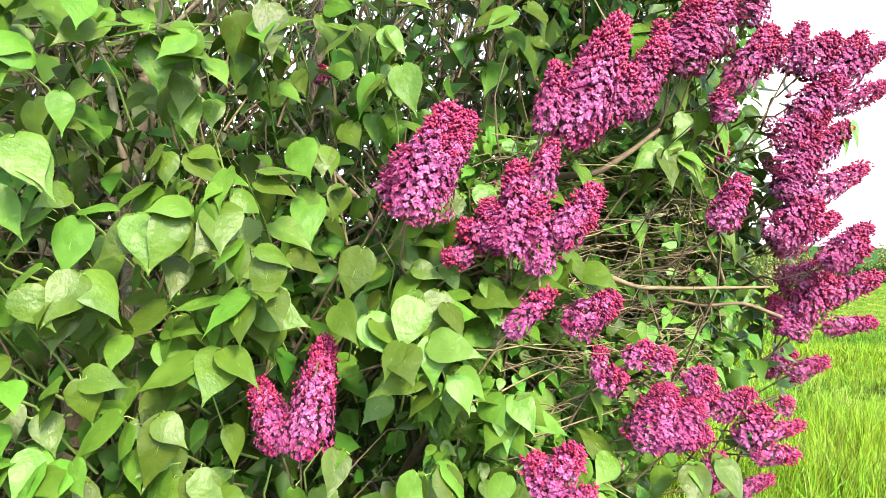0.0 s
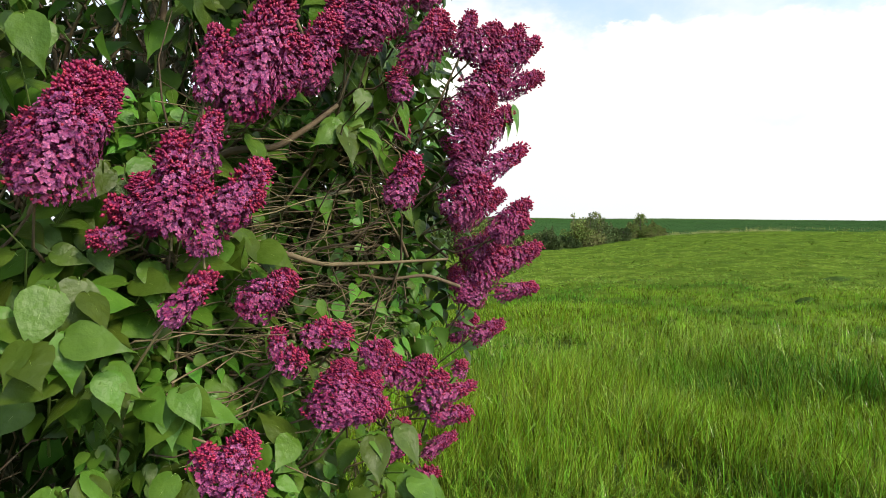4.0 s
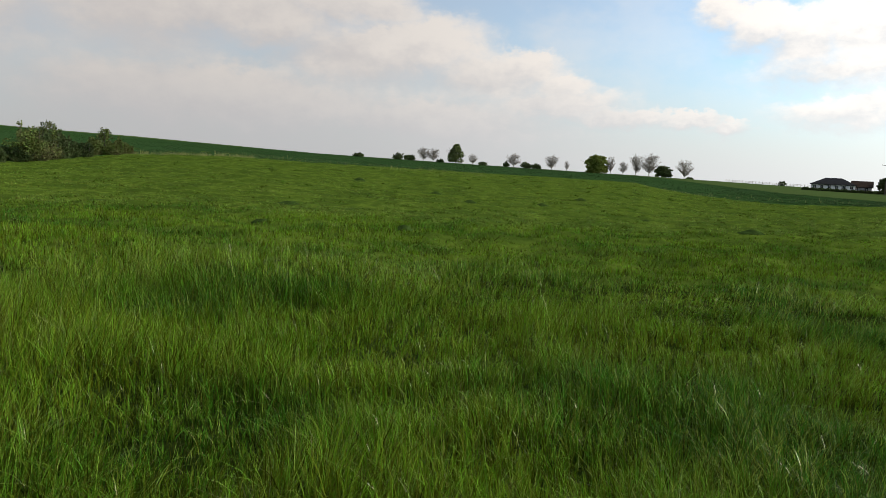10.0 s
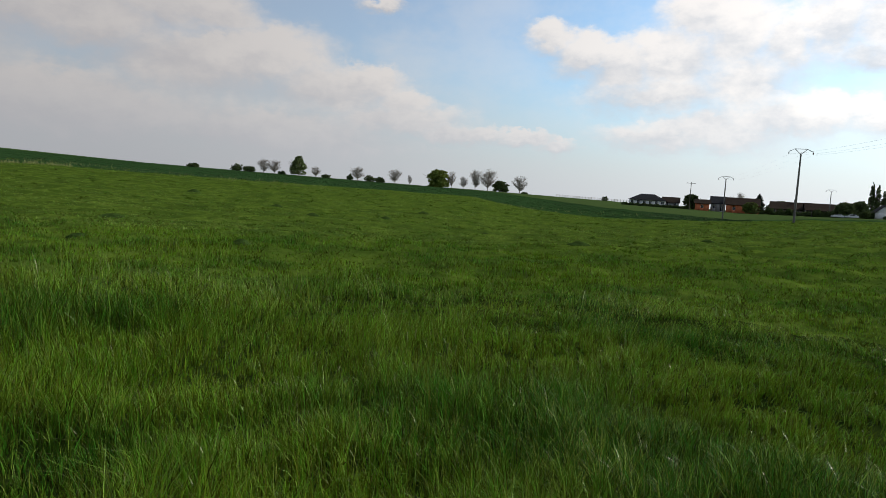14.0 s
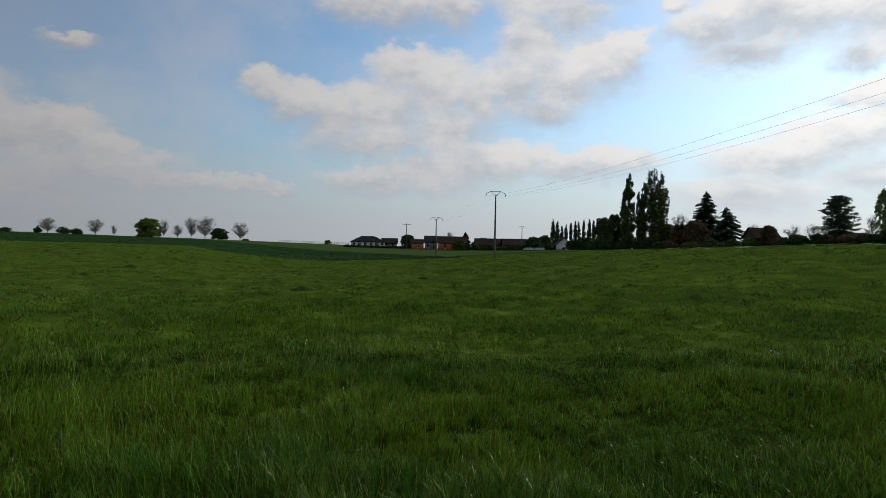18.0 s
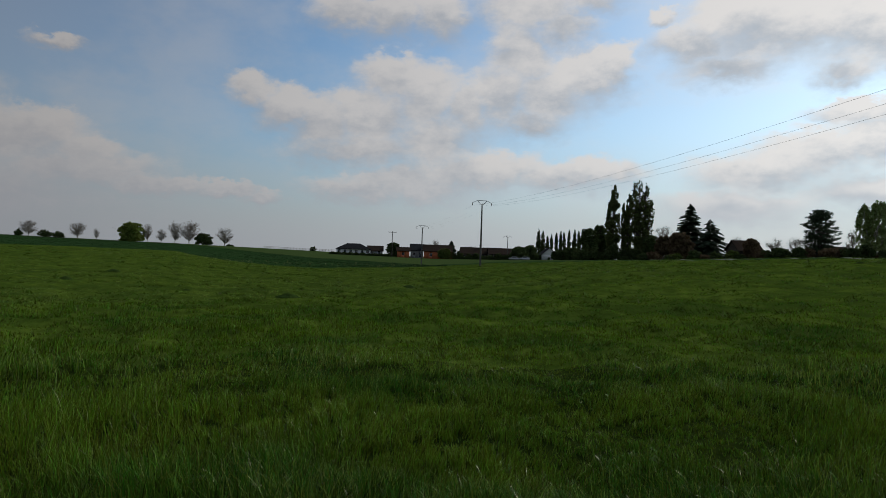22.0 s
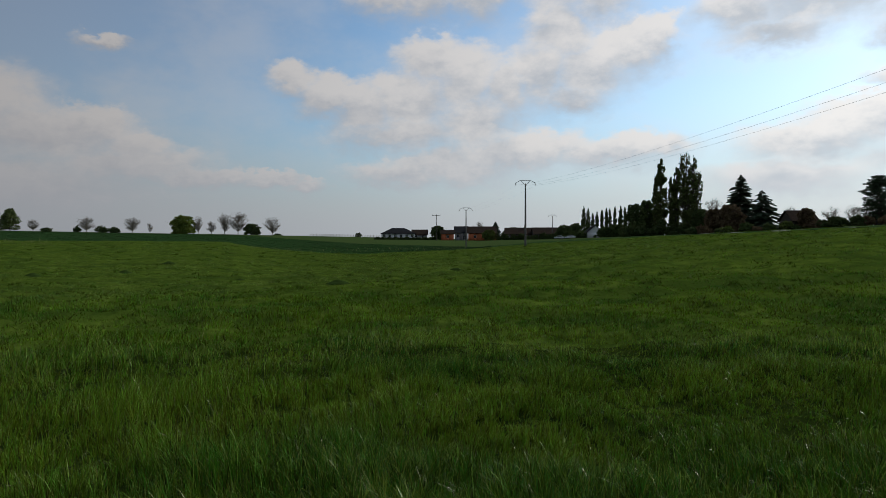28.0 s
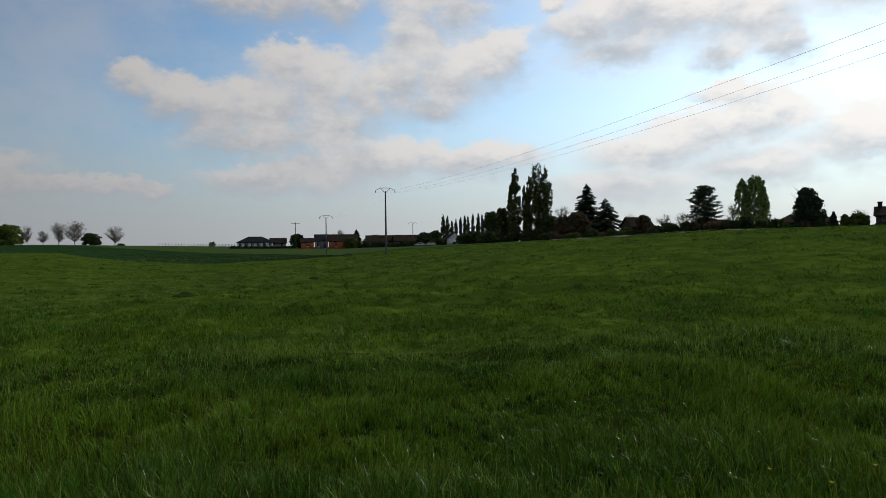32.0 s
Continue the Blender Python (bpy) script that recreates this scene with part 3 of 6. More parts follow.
def height(x, y):
    x, y = np.atleast_1d(np.asarray(x, float)), np.atleast_1d(np.asarray(y, float))
    az, d = np.degrees(np.arctan2(x, y)), np.hypot(x, y)
    az = np.where(az < -160, az + 360, az)
    ds, hs = profile(az)
    h = np.zeros_like(d)
    for i in range(len(ds) - 1):
        t = np.clip((d - ds[i]) / (ds[i + 1] - ds[i]), 0, 1)
        inside = (d >= ds[i]) & (d < ds[i + 1])
        h = np.where(inside, hs[i] + (hs[i + 1] - hs[i]) * t, h)
    fold = np.interp(az, AZ_FOLD, D_FOLD)
    swell = 0.05 * np.exp(-((d - fold) / 2.6) ** 2) - 0.12 * np.exp(-((d - 1.26 * fold) / (0.14 * fold)) ** 2)
    h = h + swell * np.interp(az, [20, 30, 112, 132], [0, 1, 1, 0])
    return h + ripple(x, y) * np.interp(d, [0, 2, 10, 20, 60, 150, 300], [0, .045, .085, .12, .15, .15, 0.05])


def spot(az, d, sink=0.0):
    """The place on the ground at a bearing (degrees) and distance."""
    x, y = d * math.sin(radians(az)), d * math.cos(radians(az))
    return (x, y, float(height(x, y)[0]) - sink)


def build_ground():
    az = np.concatenate([np.arange(-160, 15, 4.0), np.arange(15, 155, 0.5), np.arange(155, 200, 3.0)])
    ds, _ = profile(az)
    steps = [np.concatenate([[0.25], np.geomspace(0.6, 45, 140)])]
    cols, zone = [], []
    fr = [(4, 80, 0), (5, 22, 1), (6, 16, 2), (7, 6, 2), (8, 12, 2)]
    ring = [np.broadcast_to(s, az.shape) for s in steps[0]]
    # zone 3 is the shade-dark thatch, within 10 m
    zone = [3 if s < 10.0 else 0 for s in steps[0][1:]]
    last = np.full(az.shape, 45.0)
    for k, n, zid in fr:
        for i in range(1, n + 1):
            t = i / n if k < 8 else (i / n) ** 2.2
            ring.append(last + (ds[k] - last) * t)
            zone.append(zid)
        last = ds[k]
    R = np.stack(ring)
    A = np.radians(np.broadcast_to(az, R.shape))
    X, Y = R * np.sin(A), R * np.cos(A)
    # ring distances lie just inside their zone, so that the edges stay crisp
    Z = height((X * 0.99999).ravel(), (Y * 0.99999).ravel()).reshape(R.shape)
    nr, na = R.shape
    verts = np.stack([X, Y, Z], -1).reshape(-1, 3)
    i, j = np.meshgrid(np.arange(nr - 1), np.arange(na), indexing="ij")
    j2 = (j + 1) % na
    faces = np.stack([i * na + j, i * na + j2, (i + 1) * na + j2, (i + 1) * na + j], -1).reshape(-1, 4)[:, ::-1]
    fm = np.repeat(np.array(zone), na)
    n0 = len(verts)
    verts = np.concatenate([verts, [[0, 0, float(height(0.0, 0.0)[0])]]])
    hub = np.stack([np.full(na, n0), j[0], (j[0] + 1) % na, (j[0] + 1) % na], -1)
    faces = np.concatenate([np.stack([hub[:, 1], hub[:, 0], hub[:, 2]], -1), faces[:, [0, 1, 2]], faces[:, [0, 2, 3]]])
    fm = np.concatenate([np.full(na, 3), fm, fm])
    me = flat_mesh("ground", verts, faces, [M_PASTURE, M_CROP, M_VERGE, M_THATCH_SHADED], fm, True)
    return tagged(new("ground", me), "rolling green pasture and crop land to the horizon", "ground", kind="structure")


build_ground()




def field_track():
    """The pale stony strip where the meadow meets the gardens."""
    az = np.arange(121.5, 138.1, 0.5)
    d = np.interp(az, AZ_T, D_EDGE)
    inner, outer = d - 2.6 + 0.3 * np.sin(az * 2.1), d - 0.6 + 0.3 * np.sin(az * 3.3)
    rows = []
    for r in (inner, outer):
        x, y = r * np.sin(np.radians(az)), r * np.cos(np.radians(az))
        rows.append(np.stack([x, y, height(x, y) + 0.12], -1))
    n = len(az)
    i = np.arange(n - 1)
    me = flat_mesh("field_track", np.concatenate(rows), np.stack([i, i + 1, n + i + 1, n + i], -1), M_TRACK, smooth=True)
    tagged(new("field_track", me), "pale stony track along the meadow's far edge", "track", kind="structure")


field_track()

# ---- grass ----


def patchwork(x, y, cell, seed):
    """Smooth random patches from 0 to 1, each about one cell wide."""
    gx, gy = x / cell, y / cell
    i, j = np.floor(gx), np.floor(gy)
    u, v = gx - i, gy - j
    u, v = u * u * (3 - 2 * u), v * v * (3 - 2 * v)
    spin = lambda a, b: np.modf(np.abs(np.sin(a * 127.1 + b * 311.7 + seed * 17.3) * 43758.5453))[0]
    return (spin(i, j) * (1 - u) + spin(i + 1, j) * u) * (1 - v) + (spin(i, j + 1) * (1 - u) + spin(i + 1, j + 1) * u) * v


def blades(name, az0, az1, r0, r1, count, width, tall, seed, lean=0.5, mat=M_GRASS, segs=3, power=1.0, skip_bush=True, inside=True, side_of_fold="", label="long green meadow grass"):
    """Curved tapering blades in tufts; side_of_fold keeps those before or beyond the swell."""
    rs = np.random.RandomState(seed)
    n = count
    az = np.radians(rs.uniform(az0, az1, n))
    # even over the picture: denser near the path
    r = r0 * (r1 / r0) ** (rs.uniform(0, 1, n) ** power)
    # tufts: pull blades to nearby tuft hearts
    x, y = r * np.sin(az), r * np.cos(az)
    cell = 0.10 + 0.016 * r
    cx, cy = np.round(x / cell) * cell, np.round(y / cell) * cell
    jx, jy = np.sin(cx * 12.9898 + cy * 78.233) * 0.5, np.sin(cx * 39.425 + cy * 11.135) * 0.5
    pull = rs.uniform(0.0, 0.6, n)
    x, y = x + (cx + jx * cell - x) * pull, y + (cy + jy * cell - y) * pull
    keep = np.ones(n, bool)
    if skip_bush:
        keep &= ~((x < 1.3) & (y > 0.8) & (y < 3.4) & (rs.uniform(0, 1, n) < 0.85))
    azd, r = np.degrees(np.arctan2(x, y)), np.hypot(x, y)
    if inside:
        keep &= r < np.interp(azd, AZ_T, D_EDGE) - 1.0
    fold = np.interp(azd, AZ_FOLD, D_FOLD) * (1 + rs.normal(0, 0.05, n) + 0.12 * (patchwork(x, y, 4.0, 3) - 0.5))
    if side_of_fold == "before":
        keep &= r < fold
    elif side_of_fold == "beyond":
        keep &= r > fold
    x, y, r, azd = x[keep], y[keep], r[keep], azd[keep]
    n = len(x)
    # mounds and hollows at three sizes
    mound = 0.40 * patchwork(x, y, 1.25, 1) + 0.32 * patchwork(x, y, 0.45, 2) + 0.28 * patchwork(x + 0.6 * y, y, 3.4, 4)
    mound = np.clip((mound - 0.24) / 0.50, 0, 1)
    side = np.interp(azd, [20, 78, 104, 150], [1.0, 0.92, 0.46, 0.40])
    side = np.where(r > 30, 0.9, side)
    h = tall * (0.24 + 0.98 * mound) * rs.uniform(0.55, 1.25, n) * side
    z = height(x, y) - 0.01
    face = rs.uniform(0, 2 * math.pi, n)
    bend = np.abs(rs.normal(0, lean, n)) + 0.10
    # the blades of a patch lean much the same way
    comb = 2 * math.pi * (patchwork(x, y, 1.6, 5) * 1.3 + 0.25 * patchwork(x, y, 0.5, 6))
    wind = comb + rs.normal(0, 1.7, n)
    dx, dy = np.cos(wind), np.sin(wind)
    wx, wy = -np.sin(face), np.cos(face)
    w = width * rs.uniform(0.5, 1.4, n)
    t = np.linspace(0, 1, segs)
    vs = []
    for k in range(segs):
        ww = w * (1 - t[k] ** 1.6) * 0.5
        hx = h * bend * t[k] ** 2
        zz = z + h * (t[k] - 0.42 * np.minimum(bend, 1.2) * t[k] ** 2.4)
        if k < segs - 1:
            vs += [np.stack([x + dx * hx - wx * ww, y + dy * hx - wy * ww, zz], -1), np.stack([x + dx * hx + wx * ww, y + dy * hx + wy * ww, zz], -1)]
        else:
            vs.append(np.stack([x + dx * hx, y + dy * hx, zz], -1))
    k = len(vs)
    verts = np.stack(vs, 1).reshape(-1, 3)
    base = (np.arange(n) * k)[:, None]
    tris = []
    for s in range(max(segs - 2, 0)):
        tris += [[2 * s, 2 * s + 1, 2 * s + 3], [2 * s, 2 * s + 3, 2 * s + 2]]
    tris.append([k - 3, k - 2, k - 1])
    faces = np.concatenate([base + np.array(tr)[None, :] for tr in tris])
    ob = new(name, flat_mesh(name, verts, faces, mat, smooth=True))
    return tagged(ob, label, "grass", kind="stuff")


PALE = "meadow grass blades coloured pale green to look sunlit"
GRAZED = "short yellowish grazed grass on the slope, toned paler for sunlight"
blades("grass", 12, 158, 1.0, 2.7, 12000, 0.0080, 0.32, 64, 0.4, segs=3)
blades("grass", 12, 158, 2.6, 8.0, 112000, 0.0075, 0.46, 11, 0.40, segs=4, power=0.85)
blades("grass", 12, 158, 2.6, 10.0, 30000, 0.0046, 0.52, 21, 0.5, segs=4, power=0.9, mat=M_HIGHLIGHT, label=PALE)
blades("grass", 92, 158, 2.8, 9.0, 85000, 0.0072, 0.42, 61, 0.45, segs=4, power=0.8)
blades("grass", 88, 158, 7.0, 20.0, 60000, 0.012, 0.22, 62, 0.55, segs=3)
blades("grass", 92, 158, 2.9, 11.0, 20000, 0.0048, 0.52, 63, 0.55, segs=4, mat=M_HIGHLIGHT, label=PALE)
blades("grass", 12, 158, 8.0, 40.0, 24000, 0.008, 0.17, 22, 0.6, segs=3, mat=M_HIGHLIGHT, side_of_fold="before", label=PALE)
blades("grass", 12, 158, 6.5, 23.0, 210000, 0.013, 0.19, 12, 0.6, segs=3, power=0.9, side_of_fold="before")
blades("grass", 30, 158, 20.0, 50.0, 130000, 0.022, 0.15, 13, 0.9, segs=2, side_of_fold="before")
blades("grazed_grass", 12, 135, 17.0, 50.0, 150000, 0.024, 0.12, 53, 1.0, segs=2, mat=M_SWARD_LIT, side_of_fold="beyond", label=GRAZED)
# left blades paler, right ones greener: front and back light put into colour
blades("grass", 104, 156, 48.0, 120.0, 80000, 0.055, 0.13, 14, 1.0, segs=2)
blades("grazed_grass", 14, 120, 48.0, 120.0, 140000, 0.050, 0.14, 54, 1.0, segs=2, mat=M_SWARD_LIT, label=GRAZED)
blades("grazed_grass", 26, 152, 115.0, 205.0, 75000, 0.12, 0.18, 17, 1.0, segs=2, skip_bush=False, mat=M_SWARD_LIT, label=GRAZED)
blades("rank_grass", 29, 46, 21.6, 22.8, 2600, 0.02, 0.16, 18, 0.9, segs=3, mat=M_TUSSOCK, label="dark strip of rank grass along an old rut")
blades("grass", -170, 10, 0.9, 9.0, 30000, 0.012, 0.30, 15, 0.55, segs=3, label="short grass beside the path")
blades("dry_grass", 15, 156, 1.5, 14.0, 4500, 0.0036, 0.42, 16, 0.9, mat=M_STRAW, segs=4, label="pale dry grass stalks among the green")


def crop_rows():
    """Young corn on the slopes behind the pasture, drilled in rows."""
    rs = np.random.RandomState(71)
    n = 95000
    az = rs.uniform(22, 106, n)
    d1, d2 = np.interp(az, AZ_T, D_EDGE), np.interp(az, AZ_T, D_MID)
    d = d1 + 1.5 + (d2 - d1 - 1.5) * rs.uniform(0, 1, n)
    x, y = d * np.sin(np.radians(az)), d * np.cos(np.radians(az))
    # the drill lines and the wheel tracks of the sprayer
    across = x * 0.91 - y * 0.41
    x, y = x + 0.91 * 0.3 * np.sin(across * 4.2), y - 0.41 * 0.3 * np.sin(across * 4.2)
    keep = np.abs((across % 18.0) - 9.0) > 0.7
    x, y = x[keep], y[keep]
    n = len(x)
    z, a = height(x, y) - 0.02, rs.uniform(0, 6.28, n)
    w, h = rs.uniform(0.05, 0.12, n), rs.uniform(0.08, 0.20, n)
    v = np.stack([np.stack([x - w * np.cos(a), y - w * np.sin(a), z], -1), np.stack([x + w * np.cos(a), y + w * np.sin(a), z], -1), np.stack([x + rs.normal(0, 0.1, n), y + rs.normal(0, 0.1, n), z + h], -1)], 1).reshape(-1, 3)
    ob = new("winter_crop", flat_mesh("winter_crop", v, np.arange(len(v)).reshape(-1, 3), M_CROPLEAF))
    tagged(ob, "dark green young corn crop on the hill", "crop", kind="stuff")


crop_rows()


def tussocks():
    """Rank darker tufts scattered over the pasture."""
    rs = np.random.RandomState(44)
    vs, n = [], 0
    for _ in range(1700):
        az, r = radians(rs.uniform(16, 156)), 7.0 * (160 / 7.0) ** (rs.uniform(0, 1) ** 0.65)
        cx, cy = r * math.sin(az), r * math.cos(az)
        size = rs.uniform(0.12, 0.42) * (1 + r / 55)
        k = 45
        a, q = rs.uniform(0, 6.28, k), size * np.sqrt(rs.uniform(0, 1, k))
        x, y = cx + 1.7 * q * np.cos(a), cy + q * np.sin(a)
        h = rs.uniform(0.07, 0.17, k) * (1.1 - 0.7 * q / size) * (1 + r / 150)
        z = height(x, y) - 0.01
        f = rs.uniform(0, 6.28, k)
        w = (0.006 + 0.0006 * r) * rs.uniform(0.6, 1.3, k)
        ln = rs.uniform(0.4, 1.5, k) * h
        d = rs.uniform(0, 6.28, k)
        p = np.stack([np.stack([x - w * np.cos(f), y - w * np.sin(f), z], -1), np.stack([x + w * np.cos(f), y + w * np.sin(f), z], -1), np.stack([x + ln * np.cos(d), y + ln * np.sin(d), z + h], -1)], 1)
        vs.append(p.reshape(-1, 3))
    v = np.concatenate(vs)
    ob = new("tussock_grass", flat_mesh("tussock_grass", v, np.arange(len(v)).reshape(-1, 3), M_TUSSOCK))
    tagged(ob, "dark rank tussocks of grass in the pasture", "grass", kind="stuff")


tussocks()

# ---- the lilac ----
lilac = thing("lilac_bush", "large lilac bush with purple double flowers and heart-shaped leaves", "bush", (0.0, 2.0, 0.0))
LIL = Vector((0.0, 2.0, 0.0))
rl = random.Random(5)


def leaf_mesh(name, length, width, fold, droop, mat):
    """A heart-shaped leaf along +y from its stalk at the origin, with the face to +z."""
    prof = [(0.0, 0.10), (-0.05, 0.30), (0.01, 0.60), (0.13, 0.92), (0.28, 1.0), (0.46, 0.88), (0.64, 0.58), (0.80, 0.25), (0.92, 0.08), (1.06, 0.0)]
    s = Soup()
    verts, n = [], len(prof)
    for t, w in prof:
        y = t * length
        zc = -droop * length * max(t, 0) ** 2
        for side in (-1, -0.5, 0, 0.5, 1):
            yy = y if side else max(t, 0.0) * length
            lift = abs(side) * w * width * 0.5 * fold - 0.10 * width * w * side * side
            wave = 0.035 * width * math.sin(9.0 * t + (2.0 if side > 0 else 0.3)) * abs(side) * w
            verts.append((side * w * width * 0.5, yy, zc + lift + wave))
    faces = [(i * 5 + j, i * 5 + j + 1, (i + 1) * 5 + j + 1, (i + 1) * 5 + j) for i in range(n - 1) for j in range(4)]
    s.add(verts, faces)
    s.tube([(0, -0.10 * length, -0.20 * length), (0, -0.06 * length, -0.06 * length), (0, 0.05 * length, -0.001)], [0.0009, 0.0009, 0.0007], 3, 1)
    s.tube([(0, 0, -0.0004), (0, 0.45 * length, -droop * length * 0.2 - 0.0004), (0, 0.9 * length, -droop * length * 0.81 - 0.0002)], [0.0009, 0.0007, 0.0003], 3, 1)
    return s.mesh(name, [mat, M_VEIN], True)


LEAVES = [leaf_mesh("leaf", 0.082, 0.060, 0.16, 0.12, M_LEAF), leaf_mesh("leaf", 0.088, 0.056, 0.24, 0.22, M_LEAF), leaf_mesh("leaf", 0.074, 0.056, 0.08, 0.30, M_LEAF), leaf_mesh("leaf", 0.080, 0.052, 0.34, 0.16, M_LEAF)]


def panicle_mesh(name, length, width, seed):
    """One flower head along +z: open double florets below, dark buds at the tip."""
    r = random.Random(seed)
    s = Soup()
    pet = np.array([(0, 0, 0), (0.5, -0.42, 0.10), (1.0, 0, 0.22), (0.5, 0.42, 0.10), (0.55, 0, 0.0)])
    octa = np.array([(1, 0, 0), (-1, 0, 0), (0, 1, 0), (0, -1, 0), (0, 0, 1.5), (0, 0, -1.5)]) * 1.0
    of = [(0, 2, 4), (2, 1, 4), (1, 3, 4), (3, 0, 4), (2, 0, 5), (1, 2, 5), (3, 1, 5), (0, 3, 5)]
    count = int(980 * (length / 0.15) * (width / 0.075))
    lobes = [(r.uniform(0, 6.28), r.uniform(0.05, 0.85), r.uniform(0.6, 1.3)) for _ in range(16)]
    for i in range(count):
        t = (i + r.random()) / count
        t = t ** 0.85
        env = width * 0.5 * min(1.0, 0.45 + 2.6 * t) * (1 - t) ** 0.55 * 1.18 + 0.004
        a = i * 2.39996 + r.uniform(-0.5, 0.5)
        lump = 1.0
        for la, lt, lg in lobes:
            dd = abs((a - la + math.pi) % (2 * math.pi) - math.pi) / 0.8 + abs(t - lt) / 0.16
            if dd < 1:
                lump *= 1 + (lg - 1) * (1 - dd)
        rad = env * lump * (r.uniform(0.80, 1.06) if i % 3 else r.uniform(0.45, 0.8))
        z = t * length
        p = np.array([rad * math.cos(a), rad * math.sin(a), z])
        out = Vector((math.cos(a), math.sin(a), 0.15 + 0.75 * t + r.uniform(-0.35, 0.35))).normalized()
        m = np.array(rot_to(out))
        if r.random() < 0.05 + 1.7 * max(0.0, t - 0.50):
            size = r.uniform(0.0020, 0.0032)
            for _ in range(3):
                q = p + np.array([r.gauss(0, 0.004) for _ in range(3)])
                s.add((octa * size) @ m.T + q, of, 1)
        else:
            size = r.uniform(0.0043, 0.0060)
            tw = r.uniform(0, 6.28)
            for whorl, (k, rr, lift) in enumerate(((4, 1.0, 0.0), (3, 0.62, 0.28))):
                for j in range(k):
                    b = tw + whorl * 0.6 + j * 2 * math.pi / k
                    c, sn = math.cos(b), math.sin(b)
                    q = pet * size * rr
                    q[:, 2] = q[:, 2] * r.uniform(0.3, 1.8) + lift * size * (0.3 + q[:, 0] / size)
                    q = np.stack([q[:, 0] * c - q[:, 1] * sn, q[:, 0] * sn + q[:, 1] * c, q[:, 2]], -1)
                    s.add(q @ m.T + p, [(0, 1, 4), (1, 2, 4), (2, 3, 4), (3, 0, 4)], 0)
    s.tube([(0, 0, -0.02), (0.002, 0, length * 0.4), (0, 0, length * 0.92)], [0.0022, 0.0016, 0.0008], 4, 2)
    for _ in range(14):
        t, a = r.uniform(0, 0.8), r.uniform(0, 6.28)
        e = width * 0.38 * (1 - t) ** 0.6
        s.tube([(0, 0, t * length), (e * math.cos(a), e * math.sin(a), t * length + 0.01)], [0.0011, 0.0007], 3, 2)
    return s.mesh(name, [M_PETAL, M_BUD, M_TWIG])


PAN_KINDS = [(0.17, 0.085), (0.15, 0.070), (0.12, 0.060), (0.10, 0.045), (0.075, 0.042), (0.055, 0.036)]
PAN_MESH = [(L, W, panicle_mesh("flower_head", L, W, 40 + i)) for i, (L, W) in enumerate(PAN_KINDS)]
PAN_MESH += [(L * 1.04, W * 0.94, panicle_mesh("flower_head", L * 1.04, W * 0.94, 70 + i)) for i, (L, W) in enumerate(PAN_KINDS[:5])]
flower_axis = []
twigs = Soup()
for branch, heads in PANICLES.items():
    for bx, by, bz, tx, ty, tz, wide in heads:
        b, t = Vector((bx, by, bz)), Vector((tx, ty, tz))
        long = (t - b).length
        fit_ = min(PAN_MESH, key=lambda k: abs(math.log(k[0] / max(long, 0.03))) + abs(math.log(k[1] / wide)) + rl.uniform(0, 0.25))
        sw = min(max(wide / fit_[1], 0.75), 1.35)
        sl = min(max(long / fit_[0], 0.6), 1.45)
        m = Matrix.Translation(b - LIL) @ (t - b).to_track_quat("Z", "Y").to_matrix().to_4x4() @ pose(0, 0, 0, 0, 0, rl.uniform(0, 360)) @ Matrix.Diagonal((sw, sw, sl, 1))
        part("flower_head", fit_[2], lilac, m=m)
        flower_axis.append((b, t, wide))
        # its stalk runs back into the bush
        back_pt = b + (b - t).normalized() * rl.uniform(0.04, 0.09)
        inner = Vector((bx - rl.uniform(-0.05, 0.25), by + rl.uniform(0.18, 0.40), bz - rl.uniform(0.05, 0.35)))
        mid = back_pt.lerp(inner, 0.4) + Vector((0, 0, 0.03))
        pts = np.array([b + (t - b) * 0.1, b, back_pt.lerp(mid, 0.5), mid, inner]) - np.array(LIL)
        twigs.tube(pts, [0.0016, 0.0019, 0.0022, 0.0027, 0.0032], 5)
part("flower_stem_mass", twigs.mesh("flower_stem_mass", M_TWIG, True), lilac, kind="stuff")

# stems: several trunks rising from the ground and leaning outwards
STEMS = [(-0.93, 1.80, -0.90, 1.72, 3.0, 0.036), (-0.52, 1.97, -0.53, 1.90, 3.1, 0.030), (-0.55, 1.98, -1.05, 1.94, 2.9, 0.026), (-0.06, 1.72, 0.2, 1.62, 1.5, 0.018),
         (-1.55, 2.05, -1.75, 1.75, 3.2, 0.055), (-1.05, 2.25, -1.0, 1.95, 3.3, 0.050), (-0.75, 2.3, -0.55, 2.0, 3.4, 0.042), (-0.45, 2.15, -0.05, 2.0, 3.2, 0.030),
         (-0.1, 2.2, 0.35, 2.05, 3.1, 0.034), (0.1, 2.15, 0.75, 1.9, 2.6, 0.028), (0.2, 2.4, 0.55, 2.5, 3.2, 0.036), (-2.1, 2.2, -2.5, 1.9, 3.0, 0.045), (-0.3, 2.6, -0.5, 3.0, 3.3, 0.040),
         (0.15, 1.95, 0.85, 1.75, 1.75, 0.020), (-0.25, 1.9, 0.30, 1.60, 1.6, 0.018), (-1.3, 2.0, -1.2, 1.5, 2.9, 0.022), (-0.6, 1.95, -0.75, 1.45, 2.7, 0.018), (-1.8, 2.4, -1.5, 2.3, 3.1, 0.035)]
stem_lines = []
for _ in range(54):
    x0 = rl.uniform(-2.0, 0.3)
    STEMS.append((x0, rl.uniform(1.75, 2.7), x0 + rl.uniform(-0.3, 0.45), rl.uniform(1.6, 2.8), rl.uniform(2.4, 3.2), rl.uniform(0.007, 0.021)))
